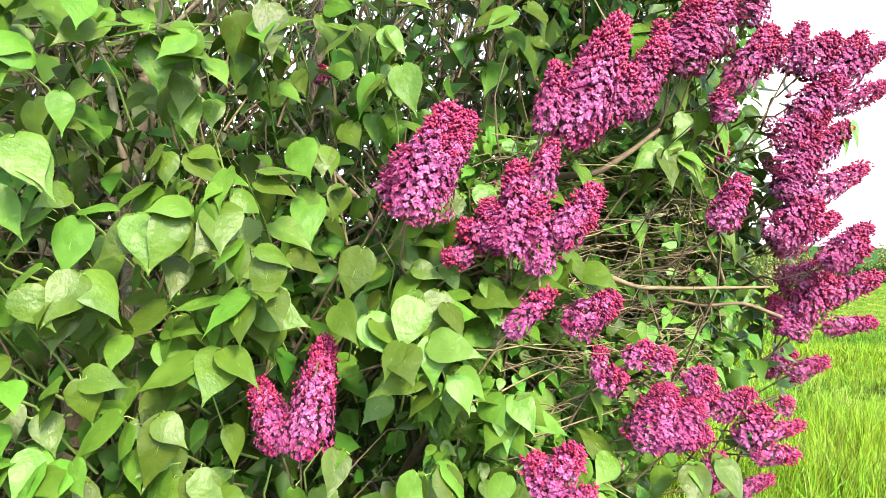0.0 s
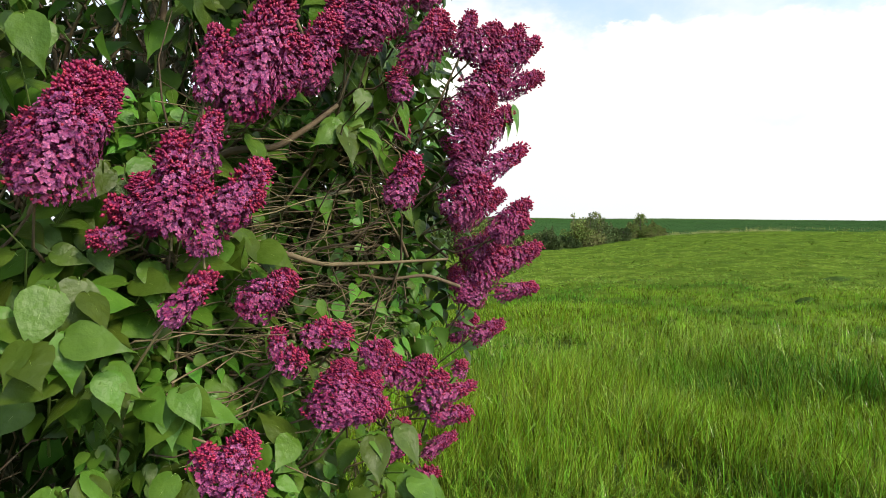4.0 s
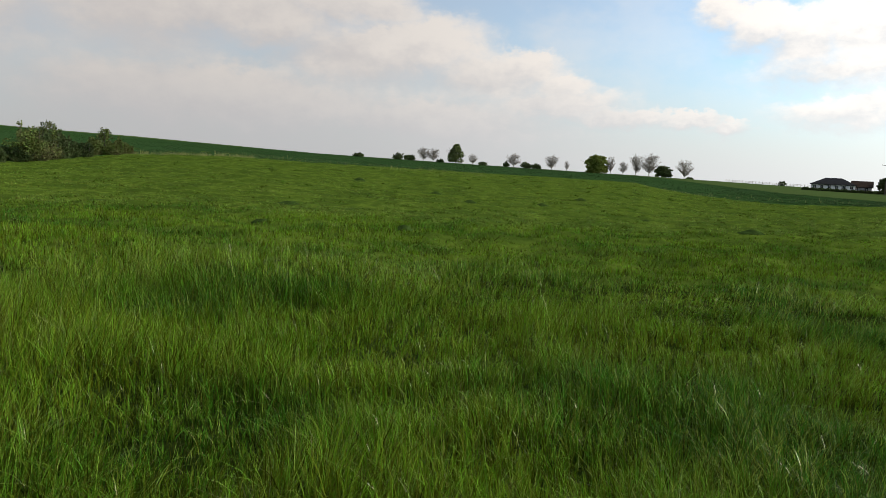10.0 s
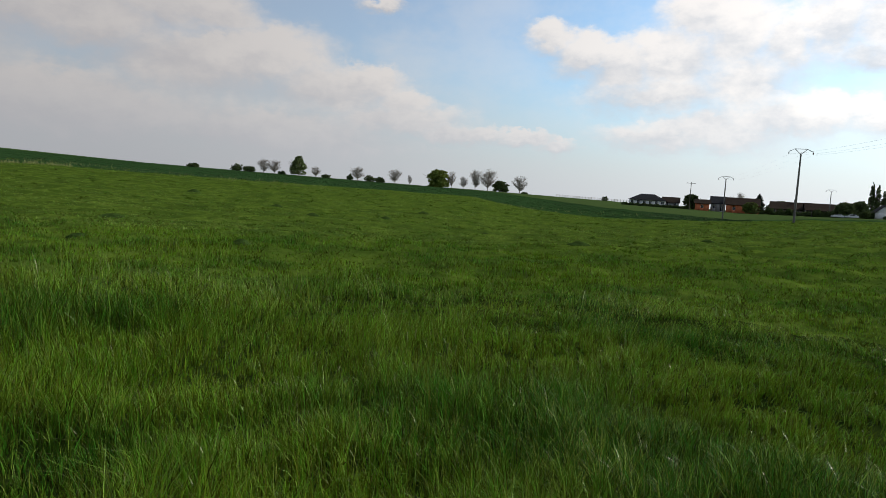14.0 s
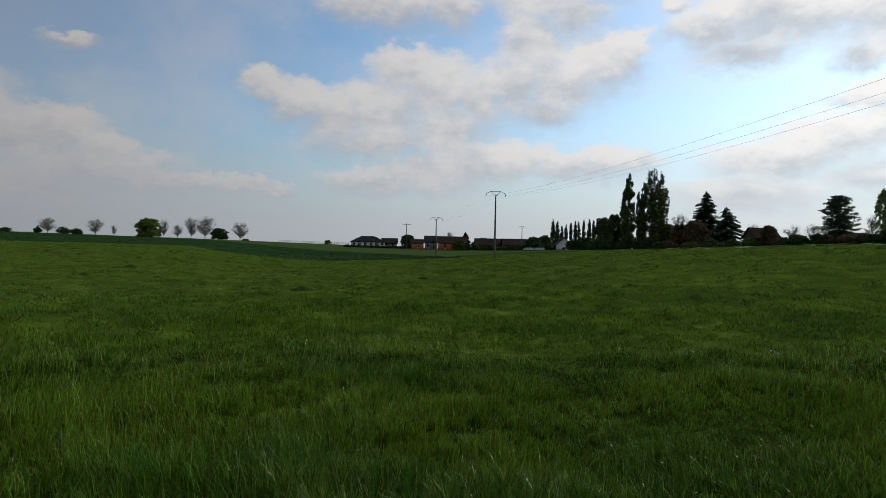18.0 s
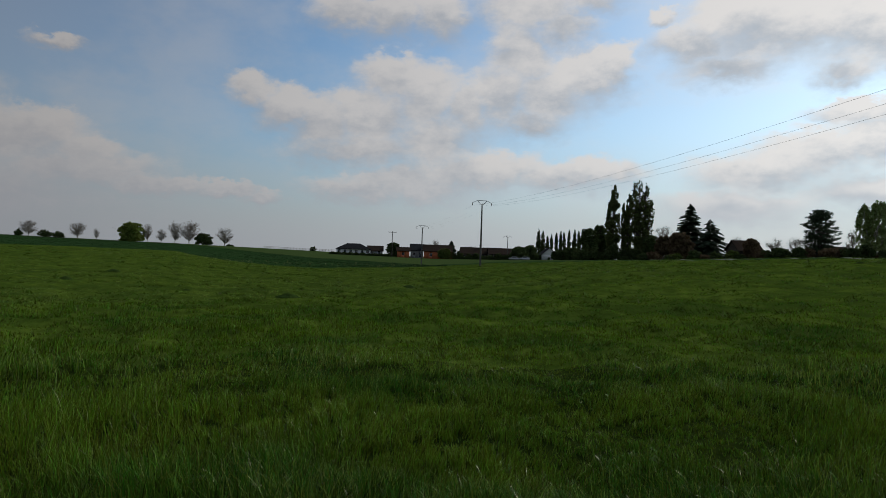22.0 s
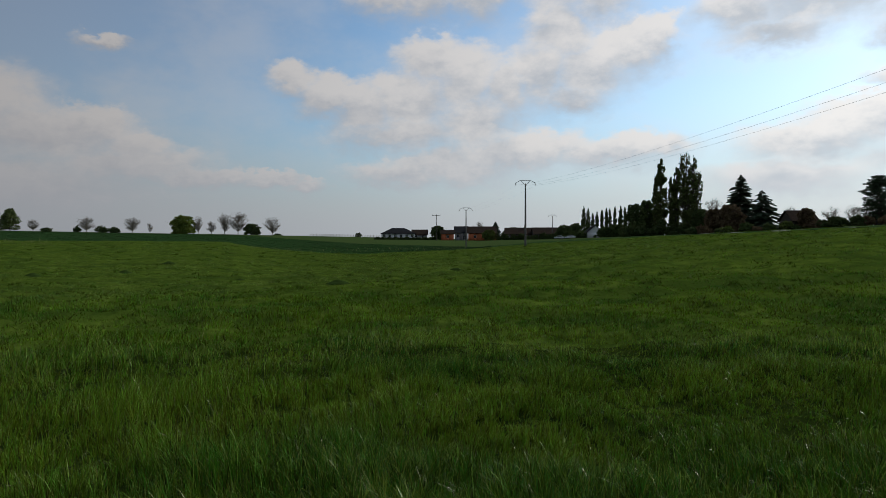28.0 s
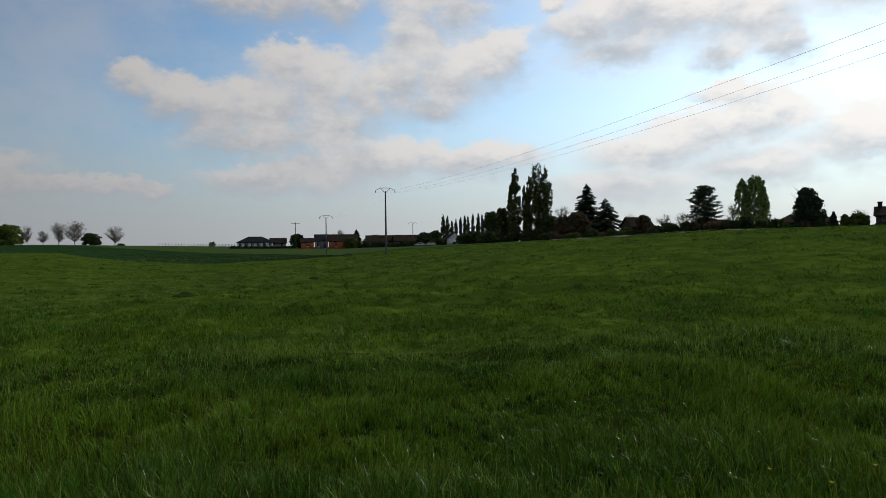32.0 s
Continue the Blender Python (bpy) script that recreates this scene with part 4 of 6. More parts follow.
for _ in range(12):
    x0 = rl.uniform(-1.9, -0.1)
    STEMS.append((x0, rl.uniform(1.9, 2.9), x0 + rl.uniform(-0.2, 0.3), rl.uniform(1.9, 2.9), rl.uniform(2.8, 3.3), rl.uniform(0.025, 0.045)))
for x0, y0, x1, y1, z1, rad in STEMS:
    s = Soup()
    line = bent((x0, y0, -0.05), (x1, y1, z1), 0.16, 9, rl)
    stem_lines.append(line)
    s.tube(line - np.array(LIL), np.linspace(rad, rad * 0.35, 9), 9)
    for _ in range(7):
        k = rl.randint(3, 7)
        a = line[k]
        e = a + np.array([rl.uniform(-0.5, 0.6), rl.uniform(-0.6, 0.35), rl.uniform(0.1, 0.7)])
        e[1] = max(e[1], 1.38)
        e[0] = min(e[0], 0.40 * e[1])
        s.tube(bent(a, e, 0.07, 6, rl) - np.array(LIL), np.linspace(rad * 0.38, 0.004, 6), 6)
    part("stem", s.mesh("stem", M_BARK, True), lilac)
# a yellowish side limb and the thin dead twigs in the hollow
limb = Soup()
BOUGHS = [
    ([(0.357, 1.215, 1.488), (0.458, 1.293, 1.458), (0.572, 1.338, 1.455), (0.771, 1.371, 1.457)], 0.0055),
    ([(0.20, 1.36, 1.62), (0.292, 1.281, 1.672), (0.371, 1.262, 1.676), (0.434, 1.246, 1.719), (0.481, 1.234, 1.757)], 0.0085),
    ([(0.82, 1.411, 1.391), (0.723, 1.383, 1.424), (0.638, 1.404, 1.415), (0.577, 1.419, 1.43), (0.45, 1.50, 1.40)], 0.0045),
    ([(-0.25, 1.36, 1.38), (-0.102, 1.277, 1.402), (-0.034, 1.261, 1.372), (0.024, 1.247, 1.354), (0.097, 1.229, 1.358)], 0.005),
    ([(0.10, 1.15, 1.32), (0.141, 1.116, 1.262), (0.167, 1.11, 1.221), (0.22, 1.097, 1.198)], 0.0035),
    ([(-0.06, 1.70, 0.85), (0.003, 1.667, 0.975), (0.094, 1.643, 1.141), (0.16, 1.6, 1.30)], 0.016),
    ([(0.24, 1.52, 1.12), (0.285, 1.492, 1.243), (0.322, 1.482, 1.342), (0.38, 1.45, 1.45)], 0.011),
    ([(0.15, 1.66, 1.2), (0.186, 1.582, 1.592), (0.198, 1.575, 1.858), (0.21, 1.57, 2.058), (0.22, 1.55, 2.4)], 0.012),
]
for pts, r0 in BOUGHS:
    p = np.array(pts)
    t = np.linspace(0, len(p) - 1, 4 * len(p))
    line = np.stack([np.interp(t, np.arange(len(p)), p[:, k]) for k in range(3)], -1)
    line[1:-1] = (line[:-2] + line[1:-1] * 2 + line[2:]) / 4
    limb.tube(line - np.array(LIL), np.linspace(r0, r0 * 0.5, len(line)), 7)
dry = Soup()
for dx in range(9):
    e = (-0.385 - 0.006 * dx + rl.gauss(0, 0.006), 1.14 + rl.gauss(0, 0.006), 1.252 - 0.003 * dx + rl.gauss(0, 0.006))
    dry.tube(np.array([(-0.345, 1.13, 1.268), (-0.37, 1.135, 1.26), e]) - np.array(LIL), [0.004, 0.005, 0.0035], 6)
part("withered_head", dry.mesh("withered_head", M_STRAW, True), lilac, "pale yellow withered flower stalk")
part("side_limb", limb.mesh("side_limb", M_TWIG, True), lilac, "yellowish-brown bare side limbs")
dead = Soup()
for _ in range(3000):
    a = np.array([rl.uniform(-2.0, 0.7), rl.uniform(1.3, 2.8), rl.uniform(0.3, 2.7)])
    if rl.random() < 0.1:
        a = np.array([rl.uniform(0.2, 0.85), rl.uniform(1.45, 2.3), rl.uniform(1.2, 1.75)])
    e = a + np.array([rl.uniform(-0.25, 0.35), rl.uniform(-0.3, 0.2), rl.uniform(-0.05, 0.4)])
    e[0] = min(e[0], 0.44 * e[1])
    dead.tube(bent(a, e, 0.05, 5, rl) - np.array(LIL), np.linspace(rl.uniform(0.002, 0.005), 0.001, 5), 4)
part("brushwood", dead.mesh("brushwood", M_TWIG, True), lilac, kind="stuff")


def front(x, z):
    """Depth of the bush's face at a place across and a height."""
    y = 0.92 + 0.10 * math.sin(3.1 * x + 1.0) + 0.07 * math.sin(4.3 * z + 2.0 * x)
    if x > -0.1:
        y += 0.42 * (x + 0.1) ** 1.5
    if x < -0.9:
        y -= 0.05 * (x + 0.9)
    if z < 1.1:
        y += 0.25 * (1.1 - z) ** 1.5
    return y


def clear_of_flowers(p, gap):
    for b, t, w in flower_axis:
        ax = t - b
        k = min(max((p - b).dot(ax) / ax.length_squared, 0.0), 1.0)
        q = b + ax * k
        dv = p - q
        if abs(dv.x) < w * 0.5 + gap and abs(dv.z) < w * 0.5 + gap and -0.55 < dv.y < 0.05:
            return False
    return True


placed = []


def put_leaf(p, outward, size, store):
    tip = Vector((outward.x * 0.5 + rl.gauss(0, 0.45), outward.y * 0.45 + rl.gauss(0, 0.3), rl.gauss(-0.55, 0.38))).normalized()
    face = Vector((outward.x * 0.6 + rl.gauss(0, 0.35), outward.y * 0.8 + rl.gauss(0, 0.3), 0.65 + rl.gauss(0, 0.25)))
    face = (face - tip * face.dot(tip)).normalized()
    side = tip.cross(face)
    m = Matrix((side, tip, face)).transposed().to_4x4()
    store.append((Matrix.Translation(p - LIL) @ m @ Matrix.Scale(size, 4), p))


near_leaves, inner_leaves = [], []
shoots = Soup()
for _ in range(640):
    x = rl.uniform(-1.75, 0.62)
    z = rl.uniform(0.35, 2.45)
    if x > 0.3 and 1.2 < z < 1.72 and rl.random() < 0.8:
        continue
    if z < 1.2 and -0.55 < x < 0.25 and rl.random() < 0.4:
        continue
    if z > 1.62 and x < 0.35 and rl.random() < 0.5:
        continue
    if z > 1.75 and rl.random() < 0.25:
        continue
    depth = abs(rl.gauss(0, 0.16))
    y = front(x, z) + depth
    start = np.array([x * 0.9 - 0.02, y + rl.uniform(0.20, 0.35), z - rl.uniform(0.10, 0.25)])
    end = np.array([x, y, z])
    line = bent(start, end, 0.03, 5, rl)
    shoots.tube(line - np.array(LIL), np.linspace(0.0028, 0.0012, 5), 4)
    outward = Vector((0.25 * x, -1.0, 0.0)).normalized()
    for k in (2, 3, 4, 4):
        for sgn in (-1, 1):
            p = Vector(line[k]) + Vector((sgn * rl.uniform(0.012, 0.032), -rl.uniform(0, 0.02), rl.uniform(-0.012, 0.012)))
            if clear_of_flowers(p, 0.012):
                o = (outward + Vector((sgn * 0.7, 0, 0))).normalized()
                put_leaf(p, o, rl.uniform(0.66, 1.14) * (0.9 if k < 4 else 1.0), near_leaves)
for x_, y_, z_, sx, sc in ((0.905, 1.292, 1.795, 0.5, 0.85), (0.885, 1.297, 1.782, 0.2, 0.8), (0.850, 1.31, 1.75, -0.3, 0.75), (0.60, 1.33, 1.92, 0.3, 0.9), (0.66, 1.36, 1.80, 0.5, 0.9)):
    tip = Vector((sx * 0.5, -0.15, -0.85)).normalized()
    face = Vector((0.55, -0.75, 0.35))
    face = (face - tip * face.dot(tip)).normalized()
    m = Matrix((tip.cross(face), tip, face)).transposed().to_4x4()
    near_leaves.append((Matrix.Translation(Vector((x_, y_, z_)) - LIL) @ m @ Matrix.Scale(sc, 4), Vector((x_, 0.0, z_))))
# leaves between the flower heads on the side that faces the field
for _ in range(200):
    b, t, w = rl.choice(flower_axis[15:])
    p = b + Vector((rl.gauss(-0.01, 0.035), rl.uniform(0.02, 0.12), rl.gauss(-0.01, 0.04)))
    if clear_of_flowers(p, -0.004):
        put_leaf(p, Vector((0.7, -0.7, 0)), rl.uniform(0.5, 0.85), near_leaves)
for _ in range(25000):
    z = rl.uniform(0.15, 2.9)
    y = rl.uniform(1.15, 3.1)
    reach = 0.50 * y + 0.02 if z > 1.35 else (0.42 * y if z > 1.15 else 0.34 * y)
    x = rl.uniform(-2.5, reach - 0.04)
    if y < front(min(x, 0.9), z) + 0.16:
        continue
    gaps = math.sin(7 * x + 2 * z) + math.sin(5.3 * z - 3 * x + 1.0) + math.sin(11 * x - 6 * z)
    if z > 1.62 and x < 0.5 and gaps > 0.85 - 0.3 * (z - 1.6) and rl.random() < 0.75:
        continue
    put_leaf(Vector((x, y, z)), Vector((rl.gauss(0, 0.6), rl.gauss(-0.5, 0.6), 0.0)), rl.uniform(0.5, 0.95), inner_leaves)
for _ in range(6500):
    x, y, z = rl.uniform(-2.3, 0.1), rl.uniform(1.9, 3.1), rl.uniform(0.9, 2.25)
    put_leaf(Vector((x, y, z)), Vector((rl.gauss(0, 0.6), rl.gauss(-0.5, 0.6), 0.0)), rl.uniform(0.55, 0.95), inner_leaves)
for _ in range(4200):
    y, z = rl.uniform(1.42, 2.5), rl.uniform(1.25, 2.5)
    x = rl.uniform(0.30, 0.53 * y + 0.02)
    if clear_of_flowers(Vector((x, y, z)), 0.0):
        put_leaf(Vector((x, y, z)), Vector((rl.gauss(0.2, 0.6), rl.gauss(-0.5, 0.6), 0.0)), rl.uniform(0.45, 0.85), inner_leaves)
# small fresh leaves and level twigs in the hollow beside the flowers
fresh = []
for _ in range(5200):
    x, z = rl.uniform(0.05, 0.80), rl.uniform(0.85, 1.78)
    if x > 0.28 and 1.32 < z < 1.72 and rl.random() < 0.62:
        continue
    y = max(front(x, z) + 0.12, 1.22 * x + 0.55) + abs(rl.gauss(0, 0.16)) + 0.02
    if x > 0.50 * y or (z < 1.2 and x > 0.38 * y) or not clear_of_flowers(Vector((x, y, z)), 0.0):
        continue
    put_leaf(Vector((x, y, z)), Vector((rl.gauss(0.2, 0.6), rl.gauss(-0.6, 0.5), 0.0)), rl.uniform(0.26, 0.58), fresh)
level = Soup()
for _ in range(850):
    x, z = rl.uniform(0.10, 0.72), rl.uniform(1.15, 1.75)
    y = front(x, z) + rl.uniform(0.10, 0.55)
    q = np.array([x, y, z])
    e = q + np.array([rl.uniform(0.10, 0.32), rl.uniform(-0.05, 0.12), rl.gauss(0.0, 0.05)])
    e[0] = min(e[0], 0.47 * e[1])
    level.tube(bent(q, e, 0.03, 6, rl) - np.array(LIL), np.linspace(rl.uniform(0.0011, 0.0022), 0.0007, 6), 4)
part("twig_mass", level.mesh("twig_mass", M_TWIG, True), lilac, "thin tan twigs in the hollow", kind="stuff")
part("shoot_mass", shoots.mesh("shoot_mass", M_VEIN, True), lilac, kind="stuff")
near_leaves.sort(key=lambda a: a[1].y)
for m, p in near_leaves[:300]:
    part("leaf", LEAVES[rl.randrange(4)], lilac, m=m)


def plain_leaf(length, width, fold):
    s = Soup()
    s.add([(0, 0, 0), (-width / 2, 0.28 * length, fold * width), (-0.3 * width, 0.68 * length, 0.6 * fold * width), (0, length, -0.1 * length), (0.3 * width, 0.68 * length, 0.6 * fold * width), (width / 2, 0.28 * length, fold * width), (0, 0.5 * length, 0)],
          [(0, 6, 1), (1, 6, 2), (2, 6, 3), (3, 6, 4), (4, 6, 5), (5, 6, 0)])
    return s.mesh("plain_leaf", [M_LEAF_SHADED])


SIMPLE = [plain_leaf(0.08, 0.058, 0.12), plain_leaf(0.078, 0.052, 0.25)]


def join_leaves(name, items, mat, kinds):
    vs, fs, ms, n = [], [], [], 0
    geo = []
    for me in kinds:
        v = np.empty(len(me.vertices) * 3, np.float32)
        me.vertices.foreach_get("co", v)
        f = np.empty(len(me.loops), np.int32)
        me.loops.foreach_get("vertex_index", f)
        mi = np.empty(len(me.polygons), np.int32)
        me.polygons.foreach_get("material_index", mi)
        geo.append((v.reshape(-1, 3), f.reshape(-1, 3), mi))
    for m, _ in items:
        v, f, mi = geo[rl.randrange(len(geo))]
        a = np.array(m)
        vs.append(v @ a[:3, :3].T + a[:3, 3]), fs.append(f + n), ms.append(mi)
        n += len(v)
    return flat_mesh(name, np.concatenate(vs), np.concatenate(fs), [mat, M_VEIN], np.concatenate(ms), True)


part("foliage", join_leaves("foliage", near_leaves[300:], M_LEAF, LEAVES), lilac, kind="stuff")
part("fresh_foliage", join_leaves("fresh_foliage", fresh, M_LEAF, LEAVES), lilac, "small fresh green leaves", kind="stuff")
part("inner_foliage", join_leaves("inner_foliage", inner_leaves, M_LEAF_SHADED, SIMPLE), lilac, "smaller inner leaves in a darker colour that stands for shade", kind="stuff")

# ---- trees ----


def leaf_cards(s, centres, radii, count, size, rng, mat=0, flat=1.0):
    """Small folded leaf clumps through ellipsoids."""
    c, rd = np.asarray(centres, float), np.asarray(radii, float)
    vol = rd.prod(axis=1) ** (2 / 3)
    pick = rng.choice(len(c), count, p=vol / vol.sum())
    d = rng.normal(size=(count, 3))
    d /= np.linalg.norm(d, axis=1)[:, None]
    rad = rng.uniform(0.25, 1.0, count) ** 0.45
    p = c[pick] + d * rad[:, None] * rd[pick]
    u = rng.normal(size=(count, 3))
    u /= np.linalg.norm(u, axis=1)[:, None]
    v = np.cross(u, rng.normal(size=(count, 3)))
    v /= np.linalg.norm(v, axis=1)[:, None] + 1e-9
    w = np.cross(u, v)
    sz = size * rng.uniform(0.5, 1.4, count)[:, None]
    q = [p - u * sz, p + v * sz * 0.6 + w * sz * 0.3, p + u * sz, p - v * sz * 0.6 + w * sz * 0.3]
    verts = np.stack(q, 1).reshape(-1, 3)
    verts[:, 2] *= flat
    s.add(verts, np.arange(count * 4).reshape(-1, 4), mat)


def limbs(s, base, top, spread, count, rad, rng, twigs_each=5, gen=2):
    """A trunk with limbs that fork; returns the ends."""
    ends = []
    trunk = bent(base, top, spread * 0.05, 7, rng)
    s.tube(trunk, np.linspace(rad, rad * 0.25, 7), 7)
    hgt = top[2] - base[2]
    for i in range(count):
        k = rng.uniform(0.28, 0.95)
        j = min(int(k * 6), 5)
        a = trunk[j] + (trunk[j + 1] - trunk[j]) * (k * 6 - j)
        ang = i * 2.4 + rng.uniform(-0.4, 0.4)
        out = spread * math.sin(math.pi * min(0.18 + 0.72 * k, 1.0)) * rng.uniform(0.7, 1.1)
        e = a + np.array([math.cos(ang) * out, math.sin(ang) * out, hgt * rng.uniform(0.14, 0.34) * (1.15 - 0.5 * k)])
        br = bent(a, e, out * 0.10, 5, rng)
        s.tube(br, np.linspace(rad * 0.36, rad * 0.08, 5), 5)
        ends.append(e)
        for _ in range(twigs_each):
            q = br[rng.randint(1, 4)]
            f = q + (e - a) * rng.uniform(0.25, 0.55) + np.array([rng.gauss(0, out * 0.22), rng.gauss(0, out * 0.22), rng.uniform(0.05, 0.3) * out])
            tw = bent(q, f, out * 0.05, 4, rng)
            s.tube(tw, np.linspace(rad * 0.2, rad * 0.11, 4), 4)
            ends.append(f)
            if gen > 1:
                for _ in range(6):
                    g = tw[rng.randint(1, 3)]
                    h = g + (f - q) * rng.uniform(0.3, 0.6) + np.array([rng.gauss(0, out * 0.13), rng.gauss(0, out * 0.13), rng.uniform(-0.02, 0.2) * out])
                    s.tube([g, (g + h) / 2 + rng.gauss(0, out * 0.015), h], [rad * 0.16, rad * 0.13, rad * 0.09], 3)
    return ends


def bare_tree(h, w, seed, fork=34):
    """A leafless tree with a rounded crown of fine rising twigs."""
    r = random.Random(seed)
    s = Soup()
    rad = h * 0.020
    trunk = bent((0, 0, -0.3), (0, 0, h * 0.62), h * 0.02, 7, r)
    s.tube(trunk, np.linspace(rad, rad * 0.4, 7), 7)
    mid = np.array([0, 0, h * 0.58])
    for i in range(fork):
        u, a = r.uniform(-0.9, 1.0), i * 2.4 + r.uniform(-0.3, 0.3)
        o = math.sqrt(max(1 - u * u, 0.03))
        e = mid + np.array([w * 0.5 * o * math.cos(a), w * 0.5 * o * math.sin(a), h * 0.41 * u]) * r.uniform(0.6, 0.98)
        k = min(max((e[2] - 0.5 * math.hypot(e[0], e[1])) / h - 0.12, 0.16), 0.58) / 0.62 * 6
        b = trunk[int(k)] + (trunk[min(int(k) + 1, 6)] - trunk[int(k)]) * (k - int(k))
        br = bent(b, e, w * 0.05, 6, r)
        s.tube(br, np.linspace(rad * 0.36, rad * 0.13, 6), 4)
        for _ in range(15):
            q = br[r.randint(2, 5)]
            f = q + np.array([r.gauss(0, w * 0.085), r.gauss(0, w * 0.085), abs(r.gauss(h * 0.05, h * 0.04))])
            off = (f - mid) / np.array([w * 0.5, w * 0.5, h * 0.43])
            f = mid + (f - mid) / max(np.linalg.norm(off), 1.0)
            tw = bent(q, f, w * 0.02, 3, r)
            s.tube(tw, np.linspace(rad * 0.15, rad * 0.10, 3), 3)
            for _ in range(3):
                k2 = tw[r.randint(1, 2)]
                s.tube([k2, k2 + np.array([r.gauss(0, w * 0.04), r.gauss(0, w * 0.04), abs(r.gauss(h * 0.02, h * 0.025))])], [rad * 0.12, rad * 0.07], 3)
    return [("trunk", s.mesh("trunk", M_BAREWOOD, True))]


def crown_tree(h, w, seed, mat, trunk=0.22, cards=2600, size=0.32, wood=M_WOOD, spire=0.0):
    r, rs = random.Random(seed), np.random.RandomState(seed)
    s = Soup()
    ends = limbs(s, (0, 0, -0.3), (0, 0, h * 0.85), w * 0.40, 11, h * 0.025, r, 3, 1)
    c, rad = [], []
    mid, half = h * (trunk + 1.0) / 2, h * (1.0 - trunk) / 2
    for i in range(120):
        a, k = r.uniform(0, 6.28), r.uniform(0.03, 0.95)
        prof = 0.82 + 0.18 * k / 0.35 if k < 0.35 else math.sqrt(1 - ((k - 0.35) / 0.65) ** 2)
        o = w * 0.5 * prof * (1 - spire * k) * math.sqrt(r.uniform(0.12, 0.82))
        c.append((o * math.cos(a), o * math.sin(a), h * (trunk + (1 - trunk) * k))), rad.append((w * r.uniform(0.06, 0.13), w * r.uniform(0.06, 0.13), h * r.uniform(0.04, 0.09)))
    c.append((0, 0, mid)), rad.append((w * 0.3, w * 0.3, half * 0.75))
    f = Soup()
    leaf_cards(f, c, rad, cards, size, rs)
    return [("trunk", s.mesh("trunk", wood, True)), ("crown", f.mesh("crown", mat))]


def poplar(h, w, seed, cards=5200, mat=None, size=0.30, spires=((0.0, 1.0, 1.0),), blunt=1.0, gaps=0.0):
    """Columns of steep branches: each spire is (offset, breadth, height) as shares of the whole."""
    r, rs = random.Random(seed), np.random.RandomState(seed)
    s, f = Soup(), Soup()
    c, rad = [], []
    for off, wide, tall in spires:
        sw, sh, ox = w * wide, h * tall, w * off
        s.tube(bent((ox * 0.3, 0, -0.3), (ox, 0, sh * 0.95), 0.2, 7, r), np.linspace(h * 0.015, 0.03, 7), 6)
        for i in range(150):
            k = r.uniform(0.03, 0.97)
            low = min(0.45 + 0.55 * k / 0.35, 1.0)
            prof = low * (1 - max(0, (k - 0.40) / 0.60) ** (1.5 * blunt)) ** 0.75
            t = r.uniform(0, 6.28)
            o = sw * 0.40 * prof * math.sqrt(r.uniform(0.02, 1.15))
            x, y, z = ox * (0.5 + 0.5 * k) + o * math.cos(t), o * math.sin(t), sh * k
            s.tube([(ox * 0.5 + (x - ox) * 0.15, y * 0.15, max(z - sh * 0.14, 0)), ((x + ox) * 0.5, y * 0.6, z - sh * 0.06), (x, y, z + 0.2)], [0.06, 0.04, 0.015], 3)
            if r.random() > gaps:
                q = sw * r.uniform(0.07, 0.15) * max(prof, 0.3)
                c.append((x, y, z)), rad.append((q, q, sh * r.uniform(0.022, 0.045)))
    leaf_cards(f, c, rad, cards, size, rs)
    return [("trunk", s.mesh("trunk", M_WOOD, True)), ("crown", f.mesh("crown", mat or M_POPLAR))]


def weeping_birch(h, w, seed):
    """Rising limbs from which leafy strands hang."""
    r, rs = random.Random(seed), np.random.RandomState(seed)
    s, f = Soup(), Soup()
    s.tube(bent((0, 0, -0.3), (0.1 * w, 0, h * 0.93), 0.3, 8, r), np.linspace(h * 0.022, 0.03, 8), 7)
    for i in range(400):
        lobe = r.random() < 0.22
        ox, tall, wide = (-0.27 * w, h * 0.93, w * 0.42) if lobe else (0.10 * w, h, w * 0.78)
        k = r.uniform(0.16, 0.99)
        prof = math.sqrt(max(1 - max(0, (k - 0.42) / 0.58) ** 2.3, 0.0)) * min(0.8 + k, 1.0)
        t = r.uniform(0, 6.28)
        o = wide * 0.5 * prof * math.sqrt(r.uniform(0.1, 1.0))
        top = np.array([ox + o * math.cos(t), o * math.sin(t), tall * k])
        root = np.array([ox * k, 0, tall * max(k - 0.22, 0.08)])
        if i % 3 == 0:
            s.tube([root, (root + top) / 2 + (0, 0, 0.25), top], [0.07, 0.04, 0.015], 3)
        drop = h * r.uniform(0.05, 0.15)
        n = r.randint(14, 30)
        u = rs.uniform(0, 1, n)[:, None]
        p = top + np.array([0.12 * o * math.cos(t), 0.12 * o * math.sin(t), 0]) * u + np.array([0, 0, -drop]) * u + rs.normal(0, 0.13, (n, 3))
        d1, d2 = rs.normal(0, 0.17, (n, 3)), rs.normal(0, 0.10, (n, 3)) - np.array([0, 0, 0.13])
        f.add(np.stack([p - d1, p + d2, p + d1, p - d2], 1).reshape(-1, 3), np.arange(n * 4).reshape(-1, 4))
    return [("trunk", s.mesh("trunk", M_POST, True)), ("crown", f.mesh("crown", M_BIRCH))]


